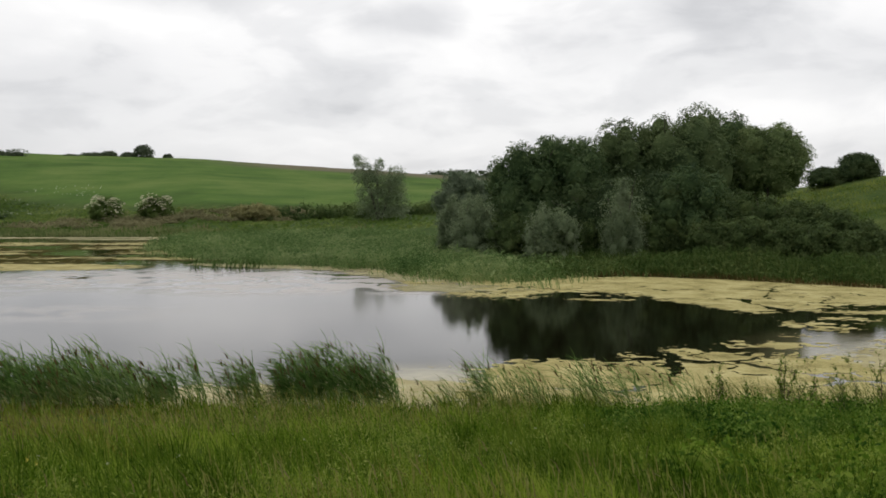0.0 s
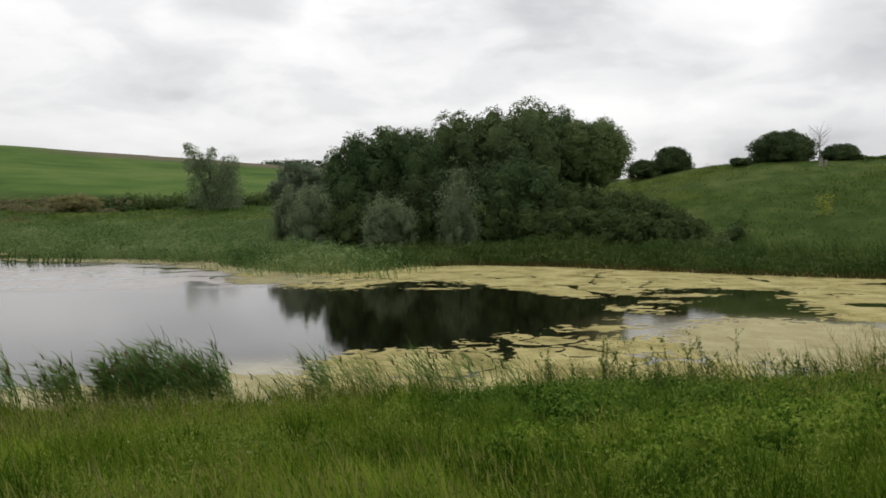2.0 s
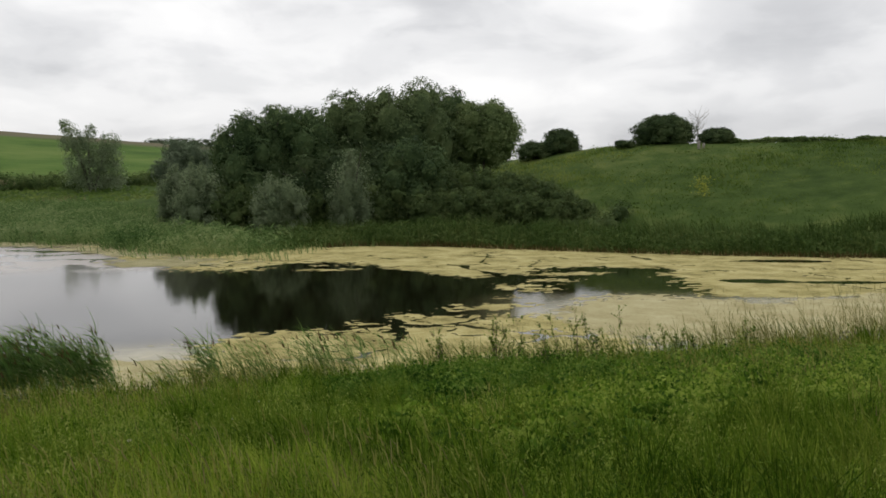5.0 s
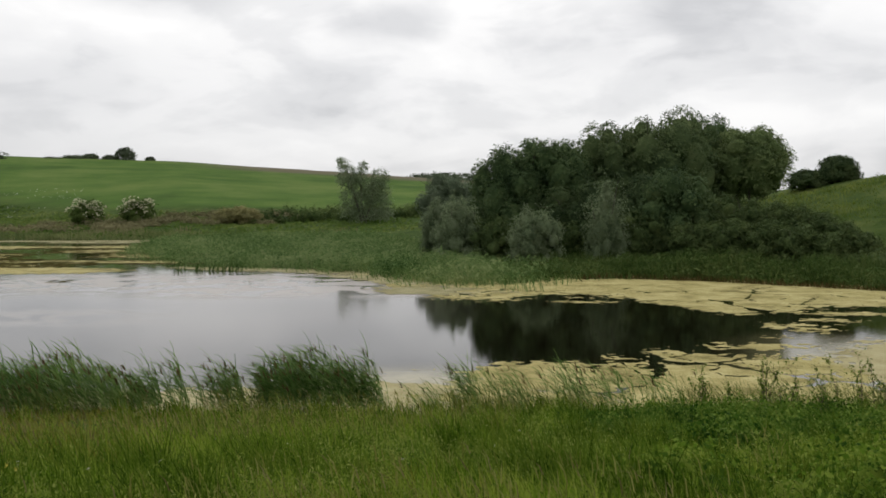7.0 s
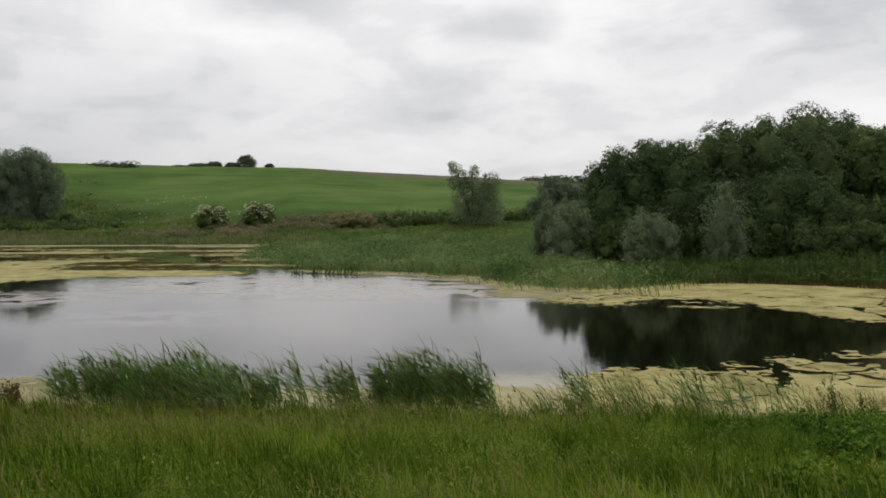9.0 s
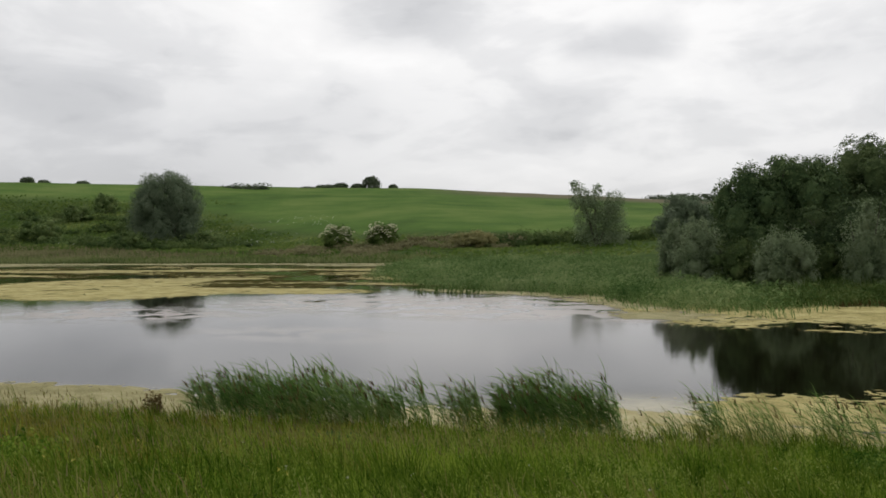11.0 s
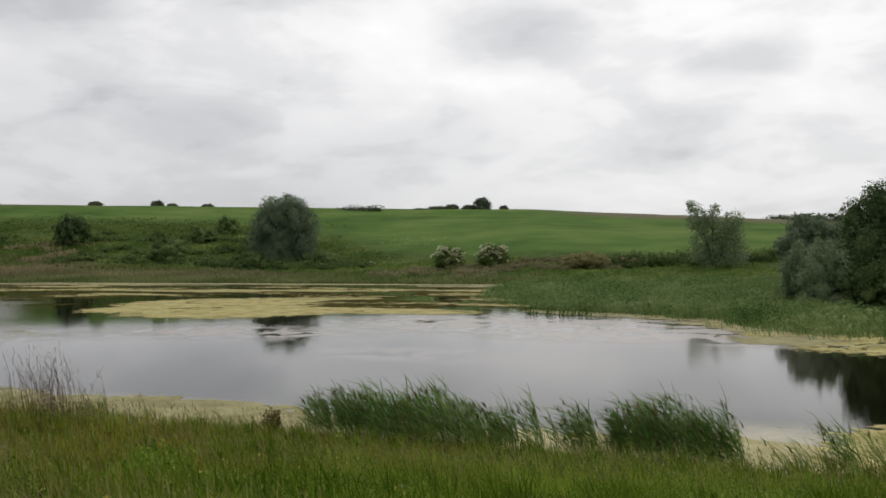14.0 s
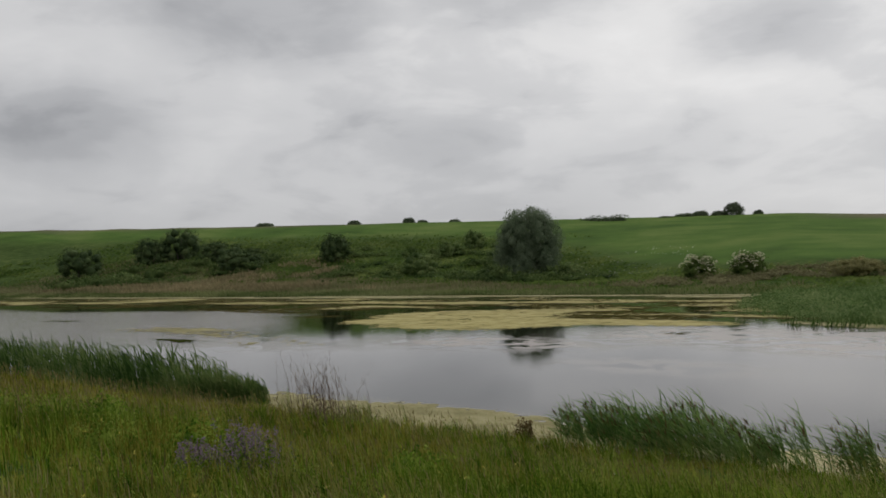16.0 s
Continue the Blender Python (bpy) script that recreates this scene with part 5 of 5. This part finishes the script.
def plumed_weeds():
    """Bushy knee-high weeds in clumps: each plant a sheaf of leafy shoots with a pale feathery top."""
    cx, cy = bank_points(1400, -50, 62, 4.6, 24, 0.9)
    keep = fbm(cx * 0.4 + 33, cy * 0.4 + 21, 3) + np.interp(cx, [-16, -6, 0, 4, 12, 18], [-0.16, -0.08, 0.02, 0.14, 0.14, 0.02]) > 0.45
    # a rank dark stand above the shore
    a, d = rng.random(230) * 2 * np.pi, np.sqrt(rng.random(230))
    cx = np.concatenate([cx[keep], 6.4 + 3.6 * d * np.cos(a)])
    cy = np.concatenate([cy[keep], 14.2 + 3.0 * d * np.sin(a)])
    big = 0.6 + 0.8 * rng.random(len(cx))
    big[-230:] *= 1.25
    rep = np.repeat(np.arange(len(cx)), 6)
    off = rng.normal(size=(len(rep), 2)) * 0.19 * big[rep][:, None]
    x, y = cx[rep] + off[:, 0], cy[rep] + off[:, 1]
    n = len(x)
    tall = (0.20 + 0.42 * big[rep] * np.exp(-(off ** 2).sum(1) / 0.07)) * (0.75 + 0.4 * rng.random(n)) * np.interp(y, [5, 9, 16], [0.85, 1.0, 1.1])
    shoots, per = 3, 10
    a = rng.random((n, shoots)) * 2 * np.pi
    reach = 0.03 + 0.12 * rng.random((n, shoots))
    h = tall[:, None] * (0.6 + 0.45 * rng.random((n, shoots)))
    s = np.linspace(0.22, 1.0, per)[None, None] * np.ones((n, shoots, 1))
    px = x[:, None, None] + (np.cos(a) * reach)[..., None] * s ** 1.2 - 0.16 * h[..., None] * s ** 2
    py = y[:, None, None] + (np.sin(a) * reach)[..., None] * s ** 1.2
    pz = np.maximum(height(x, y), 0)[:, None, None] + h[..., None] * s
    q = np.stack([px, py, pz], -1).reshape(-1, 3)
    s = s.ravel()
    q += rng.normal(size=q.shape) * (0.010 + 0.022 * (1 - s))[:, None]
    size = (0.030 + 0.034 * (1 - s)) * (0.75 + 0.03 * np.hypot(q[:, 0], q[:, 1]))
    rank = np.hypot((q[:, 0] - 6.4) / 4.0, (q[:, 1] - 14.2) / 3.4) + 0.5 * (fbm(q[:, 0] * 0.7, q[:, 1] * 0.7, 2) - 0.5) < 1
    for ok, name, material, label in (((s < 0.78) & ~rank, "bushy_weeds", M_PLUME, "bushy green weeds crowding the bank grass"), (rank & ((s < 0.9) | (q[:, 0] % 0.7 < 0.4)), "rank_weeds", M_RANK, "dense rank dark-green weeds above the shore"), ((s > 0.78) & ~rank, "weed_plumes", M_TIP, "pale feathery tips of the bank weeds")):
        v, f = leaves(q[ok], np.tile([0, -0.5, 0.8], (int(ok.sum()), 1)), size[ok], -1.0, slim=0.13, turn=0.5)
        stuff(name, raw_mesh(name, v, f, material), label, "weeds")


def weed_mounds():
    """Close leafy stands of nettle-like weeds, knee-high mounds grown into one another."""
    for name, label, material, spots, count, leaf in (
            ("nettle_stand", "dense dark nettle-like weeds in knee-high mounds", M_RANK, ((6.4, 14.6, 3.6, 2.0, 62), (8.6, 11.6, 3.0, 2.2, 34), (4.6, 11.2, 2.0, 1.6, 16), (11.6, 13.6, 2.4, 1.8, 20)), 19000, 0.062),
            ("leafy_weeds", "leafy mid-green weeds in low mounds among grass", M_PLUME, ((6.2, 8.0, 3.2, 1.8, 34), (3.2, 6.6, 1.6, 1.2, 14), (9.6, 8.8, 2.4, 1.4, 14), (-13.6, 7.2, 2.4, 0.8, 12), (-9.6, 6.6, 1.6, 1.0, 9), (-7.0, 8.2, 1.2, 0.7, 6)), 15000, 0.050)):
        lobes = []
        for cx, cy, rx, ry, n in spots:
            for k in range(n):
                a, d = 2 * math.pi * rng.random(), math.sqrt(rng.random())
                x, y = cx + rx * d * math.cos(a), cy + ry * d * math.sin(a)
                w, h = 0.18 + 0.26 * rng.random(), (0.22 + 0.34 * rng.random()) * (1.1 - 0.4 * d)
                lobes.append((x, y, max(ground_at(x, y), 0) + 0.45 * h, w, w, h * 0.62))
        v, f = crown(lobes, count, leaf, -0.6, fluff=0.16, solid=0.55, ragged=2.0)
        stuff(name, raw_mesh(name, v, f, material), label, "weeds")


def tall_weeds():
    """Upright branching weeds: a thin stem, side twigs, and small leaves strung along both."""
    for cx, cy, n, tall in ((6.6, 16.6, 6, 1.0), (7.7, 16.4, 7, 1.1), (8.6, 16.5, 4, 0.95), (9.4, 16.2, 6, 1.0), (10.4, 16.2, 4, 0.8), (12.2, 16.0, 4, 0.75), (5.6, 16.7, 5, 0.75)):
        x, y = cx + 0.35 * rng.normal(size=n), cy + 0.3 * rng.normal(size=n)
        p = feet(x, y, 0)
        base = p.mean(0)
        ob = thing("tall_weed", base, "tall branching weed with small leaves and seed spikes", "weed", "tall weeds on the bank")
        h = 1.15 * tall * (0.6 + 0.6 * rng.random(n))
        w = wind(n, 0.14, 0.16)
        stems = [blades(p - base, h, np.full(n, 0.012), w)]
        twigs = 9
        rep = np.repeat(np.arange(n), twigs)
        s = 0.25 + 0.7 * rng.random(n * twigs)
        at = p[rep] - base + np.stack([w[rep, 0] * h[rep] * s ** 1.5, w[rep, 1] * h[rep] * s, h[rep] * s * 0.98], 1)
        long = h[rep] * (0.42 - 0.28 * s) * (0.7 + 0.6 * rng.random(n * twigs))
        tl = wind(n * twigs, 0.08, 0.5)
        stems.append(blades(at, long, np.full(n * twigs, 0.007), np.clip(tl, -0.8, 0.8)))
        sv, sf = join(stems)
        part("stems", raw_mesh("stems", sv, sf, M_DRY), ob, kind="stuff")
        per = 9
        k = np.repeat(np.arange(n * twigs), per)
        u = rng.random(len(k))
        q = at[k] + np.stack([tl[k, 0] * long[k] * u, tl[k, 1] * long[k] * u, long[k] * u * 0.85], 1) + rng.normal(size=(len(k), 3)) * 0.014
        k2 = np.repeat(np.arange(n), 34)
        u2 = 0.1 + 0.9 * rng.random(len(k2))
        q2 = p[k2] - base + np.stack([w[k2, 0] * h[k2] * u2 ** 1.5, w[k2, 1] * h[k2] * u2, h[k2] * u2], 1) + rng.normal(size=(len(k2), 3)) * 0.03
        q = np.concatenate([q, q2])
        lv, lf = leaves(q, np.tile([0, -0.4, 1.0], (len(q), 1)), np.full(len(q), 0.05), -0.4, slim=0.24)
        part("foliage", raw_mesh("foliage", lv, lf, M_FORB), ob, kind="stuff")


def dry_stalks(cx, cy, n, sx, tall, label, material):
    x, y = cx + sx * rng.normal(size=n), cy + 0.35 * rng.normal(size=n)
    p = feet(x, y, 0)
    base = p.mean(0)
    h = tall * (0.3 + 0.75 * rng.random(n))
    w = wind(n, 0.26, 0.22)
    sv, sf = blades(p - base, h, np.full(n, 0.011), w)
    rise = np.sqrt(np.clip(1 - (w ** 2).sum(1), 0.1, 1)) * h
    twig = []
    for s in (0.5, 0.66, 0.8, 0.95):
        at = p - base + np.concatenate([w * (h * s ** 1.6)[:, None], (rise * s)[:, None]], 1)
        twig.append(blades(at, 0.12 * h * (0.6 + 0.8 * rng.random(n)), np.full(n, 0.010), wind(n, 0.2, 0.5)))
    hv, hf = join(twig)
    ob = thing("dry_stalks", base, label, "dry stalks")
    part("stalks", raw_mesh("stalks", sv, sf, material), ob, kind="stuff")
    part("seed_heads", raw_mesh("seed_heads", hv, hf, material), ob, kind="stuff")


def spikes(name, verts, per, material, parent):
    """One part for each spike: every run of per florets, four corners each."""
    quads = np.arange(per * 4).reshape(per, 4)
    for v in verts.reshape(-1, per * 4, 3):
        part(name, raw_mesh(name, v, quads, material), parent)


def purple_plant(cx, cy, n, spread, tall):
    x, y = cx + spread * rng.normal(size=n), cy + spread * 0.7 * rng.normal(size=n)
    p = feet(x, y, 0)
    base = p.mean(0)
    h = tall * (0.7 + 0.45 * rng.random(n))
    w = wind(n, 0.08, 0.14)
    ob = thing("purple_wildflower", base, "bushy wildflower with hazy purple flower spikes", "wildflower", "purple wildflowers")
    sv, sf = blades(p - base, h, np.full(n, 0.009), w)
    part("stems", raw_mesh("stems", sv, sf, M_FORB), ob, kind="stuff")
    for name, material, lo, hi, size, jitter, per in (("leaves", M_FORB, 0.05, 0.6, 0.05, 0.05, 18), ("flower_spike", M_PURPLE, 0.2, 1.0, 0.024, 0.016, 60)):
        rep = np.repeat(np.arange(n), per)
        s = lo + (hi - lo) * rng.random(n * per)
        q = p[rep] - base + np.stack([w[rep, 0] * h[rep] * s, w[rep, 1] * h[rep] * s, h[rep] * s], 1) + rng.normal(size=(n * per, 3)) * jitter
        lv, lf = leaves(q, np.tile([0, -0.4, 1.0], (len(q), 1)), np.full(len(q), size))
        if name == "leaves":
            part(name, raw_mesh(name, lv, lf, material), ob, kind="stuff")
        else:
            spikes(name, lv, per, material, ob)


def dock(cx, cy):
    z = ground_at(cx, cy)
    ob = thing("dock_plant", (cx, cy, z), "rusty brown dock plant with upright seed spikes", "weed")
    n = 9
    p = np.stack([0.13 * rng.normal(size=n), 0.08 * rng.normal(size=n), np.zeros(n)], 1)
    h, w = 0.6 * (0.75 + 0.4 * rng.random(n)), wind(n, 0.0, 0.2)
    sv, sf = blades(p, h, np.full(n, 0.02), w)
    part("stems", raw_mesh("stems", sv, sf, M_DOCK), ob, kind="stuff")
    per = 40
    rep = np.repeat(np.arange(n), per)
    s = 0.35 + 0.65 * rng.random(n * per)
    q = p[rep] + np.stack([w[rep, 0] * h[rep] * s, w[rep, 1] * h[rep] * s, h[rep] * s], 1) + rng.normal(size=(n * per, 3)) * 0.028
    lv, lf = leaves(q, np.tile([0, -0.5, 1.0], (len(q), 1)), np.full(len(q), 0.06))
    spikes("seed_spike", lv, per, M_DOCK, ob)


def flower_dots(name, label, material, x, y, size, lift):
    p = feet(x, y, 0)
    p[:, 2] += lift * (0.8 + 0.4 * rng.random(len(x)))
    rep = np.repeat(np.arange(len(x)), 4)
    q = p[rep] + rng.normal(size=(len(rep), 3)) * size * 0.4
    v, f = leaves(q, np.tile([0, -0.7, 0.7], (len(q), 1)), np.full(len(q), size))
    stuff(name, raw_mesh(name, v, f, material), label, "flowers")


def thicket(name, label, material, count, size, az0, az1, r0, r1, n, low, high, wide):
    """A ragged low bank of weeds: leafy mounds of many heights, grown together."""
    lobes = []
    for k in range(n):
        x, y, z = place(az0 + (az1 - az0) * (k + rng.random()) / n, r0 + (r1 - r0) * rng.random())
        h, w = low + (high - low) * rng.random() ** 1.5, wide * (0.6 + 0.8 * rng.random())
        lobes.append((x, y, z + h * 0.35, w, w * 0.7, h * 0.65))
    v, f = crown(lobes, count, size, fluff=0.1, solid=0.6, ragged=2.5)
    stuff(name, raw_mesh(name, v, f, material), label, "weeds")


def far_weeds():
    thicket("ditch_weeds", "dark rank weeds along the foot of the field", M_DITCH, 9000, 0.30, 11.5, -1.0, 129, 140, 60, 0.8, 2.2, 1.6)
    thicket("tawny_weeds", "tan withered weeds along the foot of the field", M_DRYGRASS, 7500, 0.30, 27, 9, 128, 146, 70, 0.4, 1.15, 1.7)
    thicket("ditch_weeds", "dusky brambles round the foot of the willow", M_DITCH, 5000, 0.38, 37, 27.5, 165, 185, 36, 0.7, 2.2, 2.6)
    thicket("slope_weeds", "ragged dusky weeds running out from the copse shrubs", M_BRAKE, 3000, 0.17, -22, -30, 55.5, 60, 44, 0.35, 1.2, 0.8)
    # these dark mounds supply the shade at the foot of the far bushes
    thicket("slope_weeds", "dusky weed mounds added as shade under the far bushes", M_DITCH, 5000, 0.6, 63, 49.5, 245, 280, 46, 1.0, 3.4, 4.2)
    thicket("slope_weeds", "low dusky weed mounds scattered on the far slope", M_DITCH, 5500, 0.5, 47, 33, 190, 260, 60, 0.5, 1.9, 3.0)
    x, y = scatter(95000, -300, 6, 104, 235)
    az, r = np.degrees(np.arctan2(-x, y)), np.hypot(x, y)
    s = np.interp(x, SHORE_X, SHORE_Y)
    u = (r - np.interp(az, SLOPE_AZ, SLOPE_R0)) / (np.interp(az, SLOPE_AZ, SLOPE_RS) - np.interp(az, SLOPE_AZ, SLOPE_R0))
    edge = np.interp(az, CROP_AZ, CROP_U) - 0.02
    patch = fbm(x * 0.09 + 2, y * 0.09 + 8, 4)
    ok = (y > s + 1) & (u < edge * np.interp(az, [20, 34], [1, 1.35]) * (1 - np.interp(az, [20, 34], [0.05, 0.75]) * rng.random(len(x)))) & (patch > 0.3) & (az < 70) & ~((az > 40) & (y < s + np.interp(az, [40, 48, 68], [10, 34, 60]) * (0.7 + 0.6 * rng.random(len(x)))) & (fbm(x * 0.06 + 3, y * 0.1, 2) > 0.42))
    x, y, patch = x[ok], y[ok], patch[ok]
    lump = np.clip(fbm(x * 0.22 + 50, y * 0.14 + 1, 3) - 0.35, 0, 1)
    p = feet(x, y) + np.stack([0 * x, 0 * x, (0.05 + 1.1 * lump) * rng.random(len(x))], 1)
    v, f = leaves(p, np.tile([0, -0.5, 0.8], (len(x), 1)), 0.27 + 0.0020 * np.hypot(x, y) * np.ones(len(x)), turn=0.3)
    stuff("rough_weeds", raw_mesh("rough_weeds", v, f, M_WEEDS), "rank weeds and rough grass on the far bank", "weeds")
    x, y = scatter(60000, -290, -60, 110, 300)
    az, r = np.degrees(np.arctan2(-x, y)), np.hypot(x, y)
    u = (r - np.interp(az, SLOPE_AZ, SLOPE_R0)) / (np.interp(az, SLOPE_AZ, SLOPE_RS) - np.interp(az, SLOPE_AZ, SLOPE_R0))
    ok = (u < 0.42 + 0.2 * rng.random(len(x))) & (u > -0.25) & (az > 28) & (az < 68) & (fbm(x * 0.035 + 5, y * 0.06 + 2, 4) > 0.56)
    x, y = x[ok], y[ok]
    p = feet(x, y)
    p[:, 2] += 0.9 * rng.random(len(x))
    v, f = leaves(p, np.tile([0, -0.5, 0.9], (len(x), 1)), np.full(len(x), 0.7), turn=0.3)
    stuff("dusky_weeds", raw_mesh("dusky_weeds", v, f, M_HILLWEED), "dusky drifts of tall weeds on the far slope", "weeds")
    # pale dry grass behind the reeds
    x, y = scatter(62000, -260, 2, 102, 170)
    s = np.interp(x, SHORE_X, SHORE_Y)
    strip = np.interp(x, [-230, -150, -100, -80, -60, -30, 2], [60, 42, 26, 14, 9, 10, 9])
    ok = (y > s + 5) & (y < s + 6 + strip) & (fbm(x * 0.05 + 44, y * 0.12, 3) + np.where(x < -75, 0.3, 0) + np.where((x > -34) & (x < -8), 0.1, 0) > 0.56)
    x, y = x[ok], y[ok]
    v, f = blades(feet(x, y), 0.5 + 0.6 * rng.random(len(x)), 0.10 + 0.07 * rng.random(len(x)), wind(len(x), 0.15, 0.25))
    stuff("dry_grass", raw_mesh("dry_grass", v, f, M_DRYGRASS), "pale dry grass between shore reeds and slope", "grass")
    az, r = rng.uniform(43, 68, 34000), 112 + 135 * rng.random(34000)
    x, y = -np.sin(np.radians(az)) * r, np.cos(np.radians(az)) * r
    ok = (y > np.interp(x, SHORE_X, SHORE_Y) + 8) & (fbm(x * 0.05 + 14, y * 0.09, 3) + np.interp(az, [43, 50], [-0.08, 0.14]) - np.interp(r, [190, 245], [0, 0.25]) > 0.44)
    x, y = x[ok], y[ok]
    v, f = blades(feet(x, y), 0.7 + 0.9 * rng.random(len(x)), 0.24 + 0.2 * rng.random(len(x)), wind(len(x), 0.15, 0.3))
    stuff("tawny_grass", raw_mesh("tawny_grass", v, f, M_TAWNY), "tall reddish-tan dry grass above the far shore", "grass")
    x, y = scatter(420, -118, -72, 146, 196)
    ok = fbm(x * 0.07 + 13, y * 0.1 + 4, 3) > 0.5
    flower_dots("white_umbels", "scattered pale flower heads on the far slope", M_WHITE, x[ok], y[ok], 0.12, 0.7)


def hill_grass():
    x, y = scatter(72000, 12, 70, 34, 88)
    r, az = np.hypot(x, y), np.degrees(np.arctan2(-x, y))
    s = np.interp(x, SHORE_X, SHORE_Y)
    ok = (y > s + np.interp(x, [14, 24], [5, 1.5])) & (r < 84) & (az > -52)
    x, y = x[ok], y[ok]
    patch = fbm(x * 0.16 + 21, y * 0.16 + 3, 4)
    tall = (0.03 + 0.9 * np.clip(patch - 0.38, 0, 1)) * (0.6 + 0.7 * rng.random(len(x)))
    v, f = blades(feet(x, y), tall, 0.036 + 0.036 * rng.random(len(x)), wind(len(x), 0.35, 0.5))
    stuff("hill_grass", raw_mesh("hill_grass", v, f, M_HILL), "uneven green grass on the hill above the reeds", "grass")
    # darker leafy weeds in loose drifts
    cx, cy = scatter(420, 14, 68, 44, 82)
    az = np.degrees(np.arctan2(-cx, cy))
    ok = (np.hypot(cx, cy) < 80) & (cy > np.interp(cx, SHORE_X, SHORE_Y) + 7) & (az > -50) & (fbm(cx * 0.07 + 9, cy * 0.07 + 2, 3) + 0.25 * np.clip((az + 32) / 8, 0, 1) > 0.53)
    cx, cy = cx[ok], cy[ok]
    per = 26
    rep = np.repeat(np.arange(len(cx)), per)
    size = 0.35 + 0.6 * rng.random(len(cx)) ** 2
    x, y = cx[rep] + size[rep] * 0.9 * rng.normal(size=len(rep)), cy[rep] + size[rep] * 0.6 * rng.normal(size=len(rep))
    p = feet(x, y)
    p[:, 2] += size[rep] * 0.9 * rng.random(len(rep)) ** 1.5
    v, f = leaves(p, np.tile([0, -0.5, 0.9], (len(p), 1)), np.full(len(p), 0.15), slim=0.3)
    stuff("hill_weeds", raw_mesh("hill_weeds", v, f, M_HILLWEED), "loose drifts of dusky weeds on the grassy hill", "weeds")
    # the hedge along the crest
    n = 5200
    az = np.radians(rng.uniform(-54, -36.6, n))
    r = 80.5 + 0.8 * rng.random(n)
    x, y = -np.sin(az) * r, np.cos(az) * r
    p = feet(x, y)
    p[:, 2] += (0.1 + 0.5 * fbm(np.degrees(az) * 0.9 + 70, az * 0, 3)) * rng.random(n)
    v, f = leaves(p, np.tile([0, -0.7, 0.7], (n, 1)), np.full(n, 0.26))
    stuff("crest_hedge", raw_mesh("crest_hedge", v, f, M_SHRUB), "low dark hedge along the crest of the hill", "hedge")
    # one pale yellow flowering weed
    n = 260
    x, y, z = place(-35.0, 63)
    q = np.stack([0.35 * rng.normal(size=n), 0.3 * rng.normal(size=n), 1.5 * rng.random(n)], 1)
    v, f = leaves(q, np.tile([0, -0.6, 0.8], (n, 1)), np.full(n, 0.11))
    stuff("yellow_weed", raw_mesh("yellow_weed", v, f, M_YELLOWWEED), "tall yellow-flowering weed on the hill", "weed", (x, y, z))


bank_grass()
shore_grass()
tussocks()
trodden_grass()
herbs()
plumed_weeds()
weed_mounds()
tall_weeds()
dry_stalks(-16.7, 15.9, 170, 0.6, 1.9, "tall dry reddish-brown stalks on the near bank", M_DRY)
dry_stalks(14.2, 17.6, 150, 0.9, 1.5, "pale dry grass stalks beside the pond", M_PALEDRY)
dry_stalks(17.2, 17.4, 170, 1.0, 1.75, "pale dry grass stalks beside the pond", M_PALEDRY)
purple_plant(-7.25, 5.95, 46, 0.19, 0.56)
purple_plant(-7.4, 5.4, 40, 0.16, 0.40)
dock(-11.6, 17.6)
fx, fy = bank_points(900, 20, 70, 4, 16)
flower_dots("yellow_flowers", "tiny yellow flowers dotted in the bank grass", M_YELLOW, fx[::16], fy[::16], 0.02, 0.36)
fx, fy = bank_points(700, -20, 35, 7, 18)
flower_dots("white_flowers", "tiny white flowers dotted in the bank grass", M_BLOSSOM, fx[::34], fy[::34], 0.016, 0.34)
far_weeds()
hill_grass()
